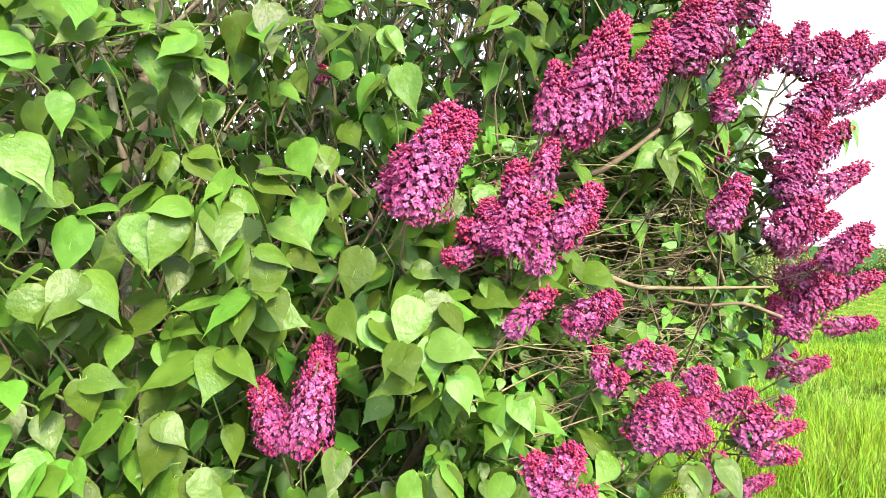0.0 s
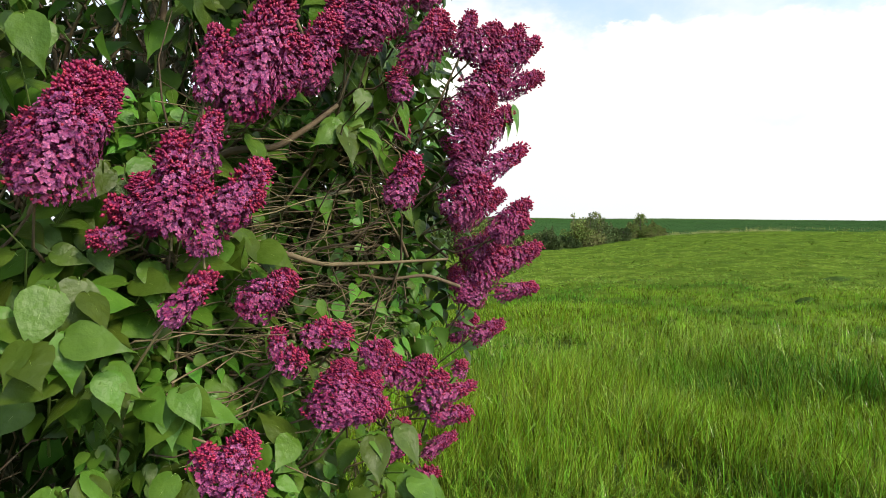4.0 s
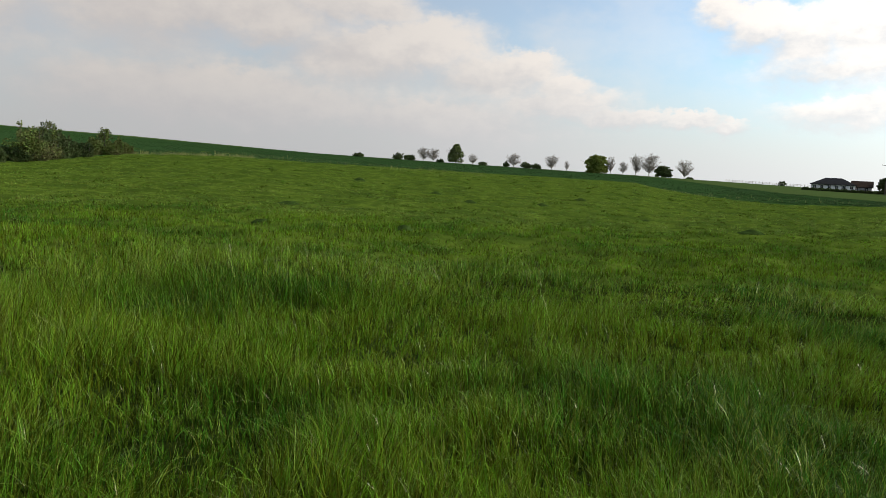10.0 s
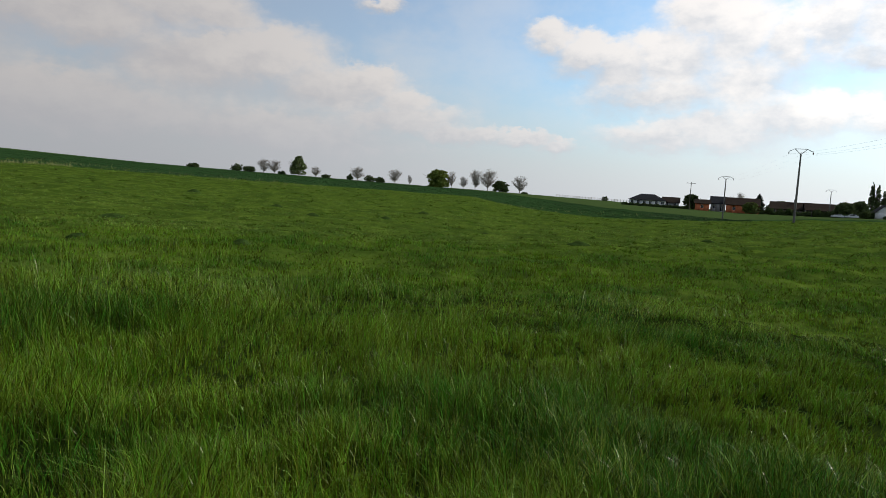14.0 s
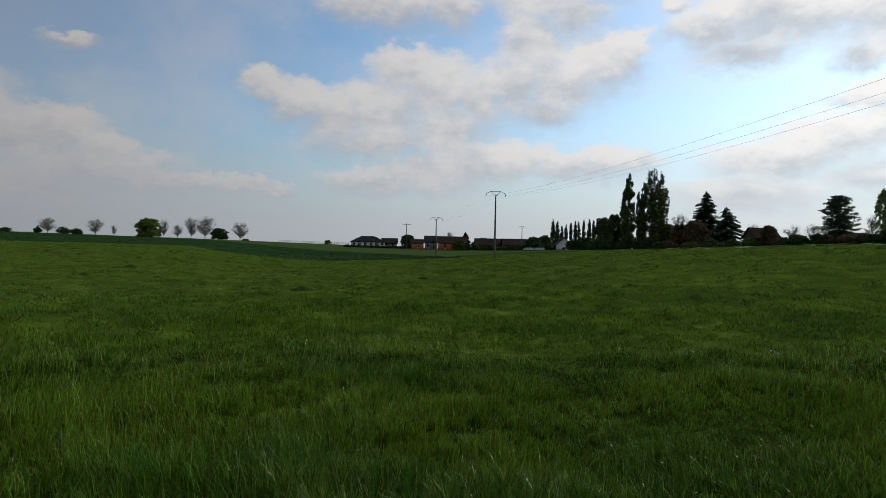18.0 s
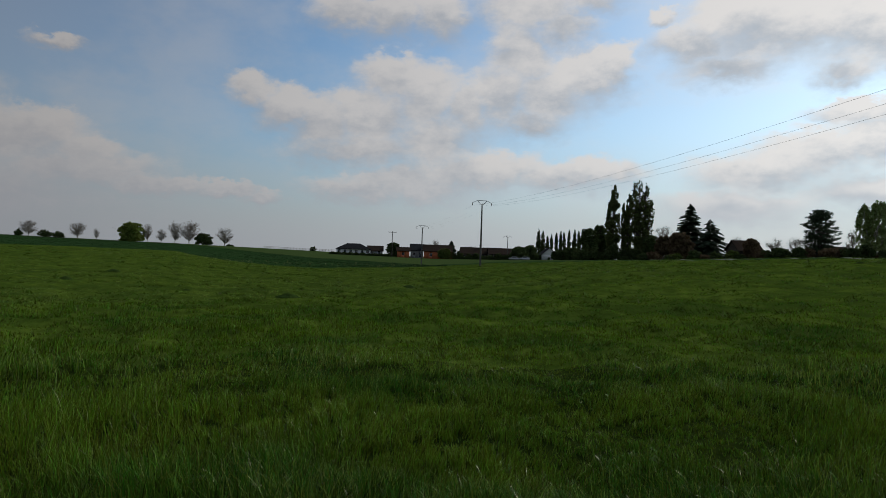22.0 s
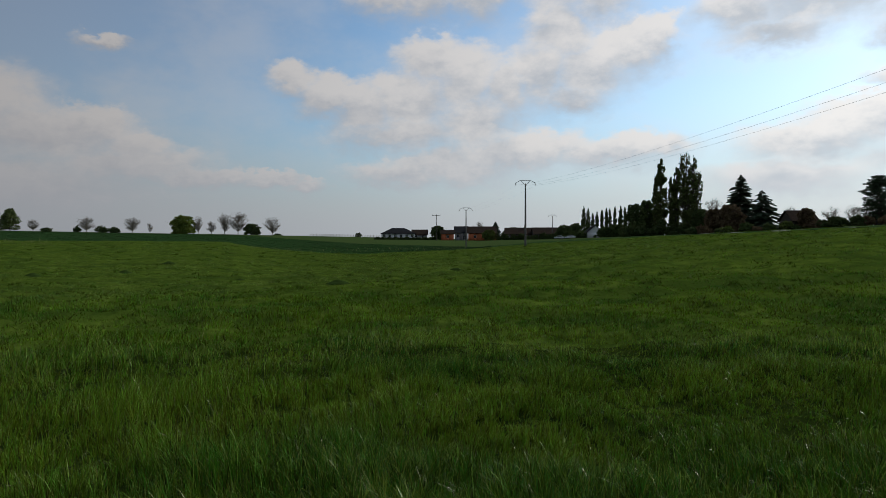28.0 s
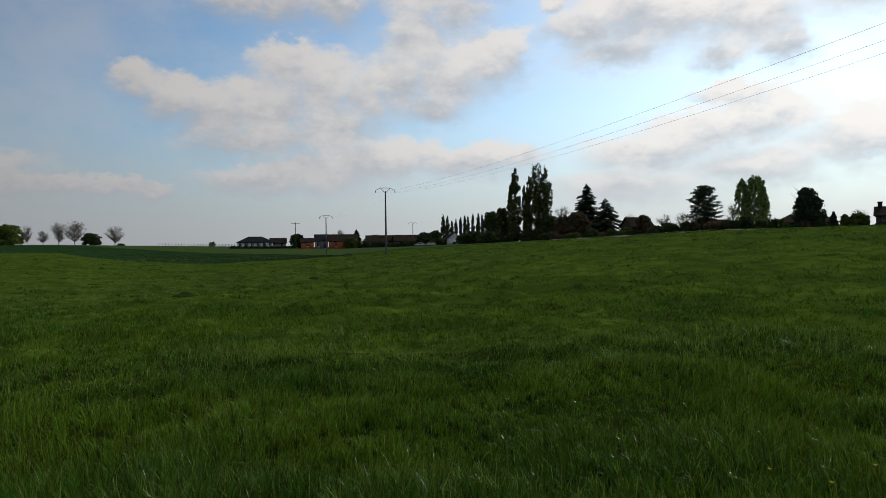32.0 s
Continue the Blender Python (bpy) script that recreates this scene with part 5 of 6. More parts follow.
def cedar(h, w, seed, clumps=210, foot=0.16):
    """A domed crown of flat needle plates on rising branches."""
    r, rs = random.Random(seed), np.random.RandomState(seed)
    s, f = Soup(), Soup()
    s.tube(bent((0, 0, -0.3), (0, 0, h * 0.95), 0.15, 7, r), np.linspace(h * 0.028, 0.04, 7), 7)
    c, rad = [], []
    for i in range(clumps):
        k = r.uniform(0.0, 1.0)
        prof = math.sqrt(max(1 - max(0, (k - 0.25) / 0.76) ** 1.7, 0.01)) * (0.82 + 0.18 * min(k / 0.28, 1))
        z = h * (foot + (0.97 - foot) * k)
        t = i * 2.4 + r.uniform(-0.4, 0.4)
        o = w * 0.47 * prof * math.sqrt(r.uniform(0.2, 1.0))
        e = np.array([o * math.cos(t), o * math.sin(t), z])
        root = np.array([0, 0, max(z - o * r.uniform(0.35, 0.7), h * 0.1)])
        s.tube([root, root * 0.45 + e * 0.55 + (0, 0, 0.12 * o), e], [0.07, 0.05, 0.02], 3)
        for m in (0.6, 1.0):
            c.append(tuple(root + (e - root) * m)), rad.append((w * 0.075, w * 0.075, h * 0.018))
    leaf_cards(f, c, rad, clumps * 55, 0.17, rs)
    return [("trunk", s.mesh("trunk", M_WOOD, True)), ("crown", f.mesh("crown", M_FIR))]


def conifer(h, w, seed, tiers=15, droop=0.25, convex=1.0, mat=None, thick=1.0):
    """Whorls of branches with needle fans, wider below; convex above 1 rounds the cone."""
    r, rs = random.Random(seed), np.random.RandomState(seed)
    s, f = Soup(), Soup()
    s.tube(bent((0, 0, -0.3), (0, 0, h * 0.97), 0.12, 7, r), np.linspace(h * 0.02, 0.02, 7), 7)
    for i in range(tiers):
        for j in range(10):
            k = (i + r.random()) / tiers
            z = h * (0.04 + 0.93 * k)
            reach = w * 0.5 * (1 - k ** convex) ** (0.9 if convex < 1.5 else 0.75) + 0.12
            t0 = r.uniform(0, 6.28)
            L = reach * r.uniform(0.62, 1.10)
            e = np.array([L * math.cos(t0), L * math.sin(t0), z - droop * L * r.uniform(0.4, 1.2)])
            b = np.array([0, 0, z + h * r.uniform(-0.02, 0.02)])
            s.tube([b, (b + e) / 2 + (0, 0, 0.05 * L), e], [0.05, 0.03, 0.012], 3)
            n = max(int(L * 75 * thick), 20)
            t = rs.uniform(0.2, 1.0, n)[:, None]
            p = b + (e - b) * t
            sd = np.array([-math.sin(t0), math.cos(t0), 0])
            wd = (L * 0.26 * (1.15 - t))
            sg = rs.choice([-1, 1], n)[:, None]
            tipp = p + sd * wd * sg + (e - b) / max(L, .01) * wd * 0.8 + rs.normal(0, 0.07, (n, 3)) - np.array([0, 0, 0.10]) * L * 0.5
            side = (e - b) / max(L, .01) * (0.14 + 0.03 * L)
            q = np.stack([p - side, p + side, tipp + side * 0.3, tipp - side * 0.3], 1).reshape(-1, 3)
            f.add(q, np.arange(n * 4).reshape(-1, 4))
    return [("trunk", s.mesh("trunk", M_WOOD, True)), ("crown", f.mesh("crown", mat or M_FIR))]


def shrub(h, w, seed, mat, cards=900, size=0.22):
    r, rs = random.Random(seed), np.random.RandomState(seed)
    s, f = Soup(), Soup()
    c, rad = [], []
    for i in range(16):
        a, o = r.uniform(0, 6.28), w * 0.38 * math.sqrt(r.random())
        z = h * r.uniform(0.25, 0.9) * (1 - 0.5 * (o / (w * 0.4)) ** 2)
        e = (o * math.cos(a), o * math.sin(a), z)
        s.tube(bent((e[0] * 0.2, e[1] * 0.2, -0.2), e, 0.1, 4, r), np.linspace(0.06, 0.015, 4), 4)
        c.append(e), rad.append((w * 0.15, w * 0.15, h * 0.20))
    c += [(0, 0, h * 0.3)]
    rad += [(w * 0.42, w * 0.42, h * 0.3)]
    for i in range(9):
        a, o = r.uniform(0, 6.28), w * 0.36 * math.sqrt(r.random())
        top = h * r.uniform(0.8, 1.18) * (1 - 0.35 * (o / (w * 0.4)) ** 2)
        s.tube(bent((o * math.cos(a), o * math.sin(a), h * 0.4), (o * 1.15 * math.cos(a), o * 1.15 * math.sin(a), top), 0.12, 4, r), np.linspace(0.04, 0.012, 4), 3)
        c.append((o * 1.1 * math.cos(a), o * 1.1 * math.sin(a), top - h * 0.12)), rad.append((w * 0.05, w * 0.05, h * 0.13))
    leaf_cards(f, c, rad, cards, size, rs)
    return [("branches", s.mesh("branches", M_WOOD, True)), ("crown", f.mesh("crown", mat))]


def plant(name, parts_, label, category, az, d, group="", turn=0.0, scale=1.0, sink=0.0):
    e = thing(name, label, category, spot(az, d, sink), turn, group)
    e.scale = (scale,) * 3
    for n, me in parts_:
        part(n, me, e)
    return e


def deg(a, d):
    return d * math.tan(radians(a))


# the row on the hilltop
SKYD = 352
row = "trees along the hilltop"
BARE = [bare_tree(8, 8, 201 + i, 52) for i in range(4)]
for i, (az, ht, wd) in enumerate(((66.7, 0.96, 1.04), (67.54, 0.97, 1.04), (70.83, 0.73, 0.78), (74.26, 0.95, 1.17), (77.38, 1.0, 1.17), (78.61, 0.71, 0.4), (82.14, 1.2, 0.65), (83.11, 0.86, 0.73), (84.11, 1.39, 1.04), (85.16, 1.54, 1.42), (87.81, 1.24, 1.24))):
    h = deg(ht * 1.2, SKYD)
    e = plant("bare_tree", BARE[i % 4], "bare grey-brown tree not yet in leaf on the hilltop", "tree", az, SKYD - 4, row, i * 47, h / 8)
    e.scale = (deg(wd, SKYD) * 1.12 / 8, deg(wd, SKYD) * 1.12 / 8, h / 8)
for i, (az, ht, wd) in enumerate(((61.31, 0.32, 1.1), (64.6, 0.56, 1.1), (65.6, 0.5, 1.2), (68.13, 0.28, 0.65), (71.71, 0.3, 0.9), (73.64, 0.45, 0.65), (75.3, 0.5, 1.1), (76.1, 0.45, 1.0), (88.22, 0.14, 0.6), (94.85, 0.34, 0.56))):
    plant("shrub", shrub(deg(ht, SKYD), deg(wd, SKYD), 240 + i, M_DARKLEAF, 900, 0.36), "low dark shrub on the hilltop", "shrub", az, SKYD - 4, "shrubs along the hilltop")
plant("round_bush", crown_tree(deg(0.9, SKYD), deg(1.4, SKYD), 260, M_DARKLEAF, 0.05, 4200, 0.42), "rounded dark green bush on the hilltop", "bush", 86.28, SKYD - 4)
plant("conical_tree", crown_tree(deg(1.56, SKYD), deg(1.8, SKYD), 261, M_SPRING, 0.06, 4200, 0.36, spire=0.72), "conical dark green tree on the hilltop", "tree", 69.45, SKYD - 4, row)
plant("oak", crown_tree(deg(1.46, SKYD), deg(2.0, SKYD), 262, M_OAK, 0.0, 9000, 0.38), "round-crowned tree in fresh yellow-green leaf", "tree", 81.03, SKYD - 4, row)

# the overgrown hedge at the pasture's edge
rh = random.Random(31)
for i in range(36):
    az = 24 + i * 0.565
    d = float(np.interp(az, AZ_T, D_EDGE)) + rh.uniform(-1.0, 5.0)
    h = float(np.interp(az, [24, 29, 32, 35, 38, 41, 43, 44.3], [5.2, 5.4, 5.4, 4.6, 4.8, 4.4, 3.8, 1.6])) * rh.choice((0.5, 0.65, 0.75, 0.9, 1.08)) * rh.uniform(0.85, 1.05)
    plant("hedge_shrub", shrub(h, h * rh.uniform(0.8, 1.5), 300 + i, rh.choice((M_HEDGE, M_HEDGE, M_HEDGE, M_DARKLEAF, M_DARKLEAF)), 4200, 0.15), "tangled green hedge shrub at the field's edge", "shrub", az, d, "overgrown hedge", sink=0.2)
for az, h in ((31.8, 5.8), (38.7, 5.9), (42.2, 5.0), (29.3, 5.6)):
    d = float(np.interp(az, AZ_T, D_EDGE)) + 4
    plant("small_tree", crown_tree(h * 0.88, 2.6, int(az * 10), M_HEDGE, 0.35, 700, 0.15) , "thin half-bare tree growing out of the hedge", "tree", az, d, "overgrown hedge")
for az0, az1, r0, r1, count, seed in ((43.5, 53, 126, 134, 1300, 33), (50, 72, 132, 168, 700, 34), (84, 104, 166, 186, 500, 35)):
    blades("tall_weeds", az0, az1, r0, r1, count, 0.05, 0.75, seed, 0.35, mat=M_STRAW, skip_bush=False, inside=False, label="pale tall weeds along the field edge")

# poplars, firs and garden trees
for az, ht, wd, s, spires, blunt in (
        (119.59, 6.2, 1.2, 401, ((0.04, 0.95, 1.0), (-0.28, 0.45, 0.74)), 1.2), (120.73, 5.5, 0.95, 402, ((0.1, 0.75, 1.0), (-0.3, 0.55, 0.86)), 1.3),
        (121.80, 6.5, 1.75, 403, ((-0.10, 0.62, 1.0), (-0.30, 0.42, 0.97), (0.16, 0.52, 0.94), (0.36, 0.42, 0.76)), 2.0)):
    plant("poplar", poplar(deg(ht, 235), deg(wd, 235) * 1.2, s, 12000, None, 0.27, spires, blunt, 0.12), "tall columnar poplar with dark green leaves", "tree", az, 235, "tall poplars", -az)
for i, (az, ht) in enumerate(((113.6, 2.1), (113.95, 1.95), (114.32, 1.5), (114.65, 1.65), (115.05, 1.76), (115.41, 1.93), (115.7, 1.88), (116.1, 2.04), (116.54, 2.08), (116.89, 2.0))):
    plant("poplar", poplar(deg(ht + 0.85, 410), deg(0.46 if i in (0, 1, 8) else 0.34, 410), 410 + i, 2200, M_DARKLEAF, 0.42, blunt=1.6), "slim poplar in a distant row", "tree", az, 410, "distant row of slim poplars")
GARD = [
    # kind, bearing, height and width in degrees, distance
    ("crown", 117.7, 2.7, 1.8, 240, "dark"), ("crown", 118.6, 2.9, 1.5, 245, "dark"), ("crown", 122.6, 2.0, 1.4, 225, "dark"),
    ("crown", 124.9, 2.1, 2.2, 182, "copper"), ("crown", 123.6, 1.9, 1.5, 185, "copper"), ("bare", 123.6, 2.7, 1.8, 192, ""),
    ("fir", 125.5, 4.5, 3.2, 192, "dense"), ("fir", 127.0, 3.2, 3.6, 188, "open"),
    ("crown", 130.0, 1.45, 1.4, 172, "copper"), ("bare", 128.9, 1.75, 1.0, 185, ""), ("bare", 131.6, 1.6, 1.4, 170, ""), ("bare", 133.0, 1.5, 1.5, 172, ""), ("shrub", 131.9, 0.8, 1.6, 168, "dark"), ("shrub", 133.2, 0.7, 1.4, 168, "dark"),
    ("fir", 134.55, 3.65, 3.0, 175, "cedar"), ("shrub", 135.4, 0.75, 1.8, 166, "copper"), ("shrub", 136.5, 0.7, 1.6, 165, "dark"), ("bare", 136.58, 2.15, 1.1, 175, ""),
    ("birch", 137.95, 4.2, 2.45, 172, ""), ("shrub", 139.5, 0.8, 1.2, 166, "dark"), ("shrub", 137.5, 0.9, 1.2, 166, "dark"),
    ("fir", 141.75, 3.05, 2.7, 170, "round"), ("poplar", 143.38, 1.15, 0.5, 166, ""), ("shrub", 144.15, 0.9, 0.8, 166, "hedge"), ("shrub", 145.02, 1.1, 1.5, 168, "hedge"), ("bare", 145.1, 1.35, 1.4, 170, ""),
    ("crown", 148.6, 2.4, 2.6, 175, "dark"), ("shrub", 150.5, 1.1, 2.0, 168, "dark"),
    ("crown", 101.5, 1.15, 1.3, 300, "dark"), ("bare", 104.92, 1.5, 1.2, 310, ""), ("fir", 106.32, 1.5, 1.1, 305, "dense"), ("crown", 107.9, 1.0, 1.6, 306, "dark"), ("crown", 109.3, 0.95, 1.4, 308, "dark"), ("crown", 112.9, 1.2, 1.3, 300, "dark"), ("crown", 105.8, 0.85, 1.25, 282, "hedge"), ("shrub", 107.2, 0.85, 1.1, 300, "dark"), ("shrub", 106.1, 0.8, 1.0, 298, "dark"),
    ("crown", 112.0, 1.12, 1.4, 285, "dark"), ("shrub", 113.2, 0.6, 1.2, 285, "dark"), ("crown", 116.2, 1.0, 1.6, 275, "dark"), ("crown", 115.2, 0.75, 1.2, 275, "dark"), ("shrub", 117.0, 0.9, 1.6, 245, "dark"),
]
for k in range(26):
    az = 105.6 + k * 0.5
    GARD.append(("shrub", az + 0.2 * math.sin(k * 5.1), 0.42 + 0.14 * math.sin(k * 2.3), 0.75, 288, "dark"))
for k in range(30):
    az = 122.0 + k * 0.93
    GARD.append(("shrub", az + 0.3 * math.sin(k * 3.7), 0.50 + 0.22 * math.sin(k * 2.1), 1.15, 168, ("dark", "copper", "dark", "hedge")[k % 4]))
for k in range(9):
    GARD.append(("shrub", 117.2 + k * 0.62, 0.95 + 0.3 * math.sin(k * 1.9), 1.3, 229, "dark"))
for k in range(10):
    GARD.append(("shrub", 96.4 + k * 0.5, 0.20, 0.6, 291, "dark"))
LEAFY = {"dark": (M_DARKLEAF, "dark green"), "copper": (M_COPPER, "copper-brown"), "hedge": (M_HEDGE, "light green")}
for i, (k, az, ht, wd, d, look_) in enumerate(GARD):
    h, w, s = deg(ht, d), deg(wd, d), 500 + i
    if k == "crown":
        m, word = LEAFY[look_]
        plant("tree", crown_tree(h, w, s, m, 0.03, 6500, 0.36), word + " leafy tree at the village edge", "tree", az, d, "village trees", i * 31)
    elif k == "bare":
        plant("bare_tree", bare_tree(h, w, s), "leafless thin tree at the village edge", "tree", az, d, "village trees", i * 31)
    elif k == "fir":
        form = {"dense": lambda: conifer(h, w, s, 30, 0.25, 1.7), "open": lambda: conifer(h, w, s, 17, 0.42, 1.5, None, 0.7), "cedar": lambda: cedar(h, w, s), "round": lambda: crown_tree(h, w, s, M_FIR, 0.0, 9000, 0.26, spire=0.4)}[look_]
        plant("conifer", form(), "dark conifer with layered branches in a garden", "tree", az, d, "village trees", i * 41)
    elif k == "birch":
        plant("birch", weeping_birch(h, w, s), "tall birch in light fresh leaf", "tree", az, d, "village trees", -az)
    elif k == "poplar":
        plant("thuja", poplar(h, w, s, 2500, M_FIR, 0.25), "narrow dark evergreen thuja by a hedge", "tree", az, d, "village trees")
    else:
        m, word = LEAFY[look_]
        plant("shrub", shrub(h, w, s, m, 2200, 0.3), word + " shrub in a village garden", "shrub", az, d, "garden shrubs")

# ---- houses ----


def house(name, label, az, d, length, depth, eave, ridge, wall_mat, roof_mat, turn=0.0, hip=0.0, windows=4, chimney=None, lift=0.0, door_=True):
    """Walls, a pitched or hipped roof with eaves, windows with frames and sills, a door and a chimney. The long side faces the field."""
    x, y, z = spot(az, d)
    e = thing(name, label, "house", (x, y, z - 0.3 + lift), -az + turn)
    L, D = length / 2, depth / 2
    s = Soup()
    t = 0.3
    win_w, win_h, sill = 1.1, min(1.25, eave * 0.45), 0.95
    slots = [(-L + (i + 0.5) * length / windows, i == windows // 2 and door_) for i in range(windows)]
    cuts = []
    for cx, isdoor in slots:
        cuts.append((cx - win_w / 2, cx + win_w / 2, 0.3 if isdoor else sill + 0.3, (2.1 if isdoor else sill + win_h) + 0.3, isdoor))
    # the wall towards the field is built round its openings
    last = -L
    for x0, x1, z0, z1, _ in cuts:
        s.box(last, -D, 0, x0, -D + t, eave)
        s.box(x0, -D, 0, x1, -D + t, z0)
        s.box(x0, -D, z1, x1, -D + t, eave)
        last = x1
    s.box(last, -D, 0, L, -D + t, eave)
    s.box(-L, D - t, 0, L, D, eave)
    s.box(-L, -D + t, 0, -L + t, D - t, eave)
    s.box(L - t, -D + t, 0, L, D - t, eave)
    if hip == 0:
        for gx in (-L, L - t):
            v = [(gx, -D, eave), (gx, D, eave), (gx, 0, ridge), (gx + t, -D, eave), (gx + t, D, eave), (gx + t, 0, ridge)]
            s.add(v, [(0, 2, 1), (3, 4, 5)])
    part("wall", s.mesh("wall", wall_mat), e)
    o = 0.45
    r = Soup()
    hx = L - hip
    top = [(-hx if hip else -L - o, 0, ridge), (hx if hip else L + o, 0, ridge)]
    low = [(-L - o, -D - o, eave - 0.15), (L + o, -D - o, eave - 0.15), (L + o, D + o, eave - 0.15), (-L - o, D + o, eave - 0.15)]
    v = np.array(low + top + [(a, b, c + 0.16) for a, b, c in low + top])
    f4 = [(0, 1, 5, 4), (2, 3, 4, 5), (6, 7, 11, 10), (8, 9, 10, 11), (0, 6, 7, 1), (2, 8, 9, 3)]
    r.add(v, f4)
    if hip:
        r.add(v, [(1, 2, 5), (3, 0, 4), (7, 8, 11), (9, 6, 10)])
        r.add(v, [(1, 7, 8, 2), (3, 9, 6, 0)])
    part("roof", r.mesh("roof", roof_mat), e)
    if chimney is not None:
        c = Soup()
        c.box(chimney - 0.4, -0.4, ridge - 0.8, chimney + 0.4, 0.4, ridge + 1.1)
        c.box(chimney - 0.48, -0.48, ridge + 0.95, chimney + 0.48, 0.48, ridge + 1.12)
        part("chimney", c.mesh("chimney", M_TILE), e)
    for x0, x1, z0, z1, isdoor in cuts:
        w = Soup()
        w.box(x0, -D + 0.14, z0, x0 + 0.07, -D + 0.2, z1), w.box(x1 - 0.07, -D + 0.14, z0, x1, -D + 0.2, z1)
        w.box(x0 + 0.07, -D + 0.14, z1 - 0.07, x1 - 0.07, -D + 0.2, z1), w.box(x0 + 0.07, -D + 0.14, z0, x1 - 0.07, -D + 0.2, z0 + 0.07)
        w.box((x0 + x1) / 2 - 0.03, -D + 0.14, z0 + 0.07, (x0 + x1) / 2 + 0.03, -D + 0.2, z1 - 0.07)
        fr = part("door" if isdoor else "window", w.mesh("window_frame", M_RENDER), e)
        g = Soup()
        g.box(x0 + 0.07, -D + 0.16, z0 + 0.07, x1 - 0.07, -D + 0.18, z1 - 0.07)
        part("pane", g.mesh("pane", M_GLASS), fr)
    return e


house("farmhouse", "low white house with a hipped slate roof behind a hedge", 98.15, 300, 14.5, 11, 2.8, 5.1, M_RENDER, M_ROOF, 0, 4.5, 6)
house("annexe", "low brown-roofed annexe beside the white house", 99.95, 301, 6.4, 8, 2.4, 4.5, M_GREYWALL, M_TILE, 0, 0, 2)
house("brick_house", "low orange brick wing with a dark tiled roof", 102.3, 290, 5.2, 8, 3.0, 4.5, M_BRICK, M_TILE, 0, 0, 1, door_=False)
house("grey_house", "grey rendered house with a dark roof between brick wings", 103.45, 293, 5.4, 9, 3.3, 6.0, M_GREYWALL, M_ROOF, 0, 0, 2)
house("brick_house", "orange brick house with a long dark tiled roof", 105.2, 290, 11.6, 9, 3.3, 6.0, M_BRICK, M_TILE, 0, 0, 2, door_=False)
house("long_house", "long low brown-roofed house behind hedges", 108.2, 300, 11, 9, 2.6, 5.3, M_CONC, M_TILE, 0, 0, 4, 3.0)
house("long_house", "long low brown-roofed house behind hedges", 110.4, 296, 10, 9, 2.6, 5.2, M_CONC, M_TILE, 8, 0, 4)
house("white_house", "white gabled house among dark trees", 114.4, 290, 7.0, 6.5, 2.4, 5.2, M_RENDER, M_ROOF, -78, 0, 2)
house("garden_shed", "small pale shed half hidden under the poplars", 120.35, 246, 1.5, 2, 1.6, 2.2, M_RENDER, M_TILE, 20, 0, 1, door_=False)
house("cottage", "small dark gabled cottage beside a shrub", 129.45, 178, 5.6, 6, 2.2, 4.6, M_DARKWALL, M_TILE, 30, 0, 2)
house("bungalow", "bungalow with a wide dark roof behind a conifer", 141.6, 182, 12.5, 9, 1.9, 3.8, M_DARKWALL, M_TILE, 0, 3.0, 4)
house("bungalow", "dark-roofed house with a chimney at the field's edge", 147.6, 165, 9.0, 8, 2.2, 4.0, M_DARKWALL, M_TILE, 0, 0, 3, -3.9)
house("outbuilding", "low dark outbuilding below a cedar", 135.2, 178, 6.0, 5, 1.8, 3.0, M_DARKWALL, M_TILE, 0, 0, 2)

# parked cars in front of the village


def car(az, d):
    e = thing("parked_car", "white car parked by the village hedge", "car", spot(az, d, 0.0), -az, "parked cars")
    s = Soup()
    prof = [(-2.1, 0.35), (-2.1, 0.8), (-1.2, 0.95), (-0.6, 1.42), (0.9, 1.45), (1.7, 1.0), (2.1, 0.9), (2.1, 0.35)]
    v = [(px, sy, pz) for sy in (-0.85, 0.85) for px, pz in prof]
    n = len(prof)
    s.add(v, [(i, (i + 1) % n, n + (i + 1) % n, n + i) for i in range(n)])
    for k in (0, n):
        s.add(v, [(k, k + i, k + i + 1) for i in range(1, n - 1)])
    part("body", s.mesh("body", M_CARW), e)
    for px in (-1.3, 1.3):
        for sy in (-0.8, 0.8):
            w = Soup()
            w.tube([(px, sy - 0.1, 0.32), (px, sy + 0.1, 0.32)], [0.32, 0.32], 14)
            part("wheel", w.mesh("wheel", M_RUBBER), e)
    g = Soup()
    g.box(-0.75, -0.865, 1.0, 0.95, -0.852, 1.32)
    part("side_window", g.mesh("side_window", M_GLASS), e)


for a_, d_ in ((111.6, 279), (112.5, 279), (118.4, 232)):
    car(a_, d_)

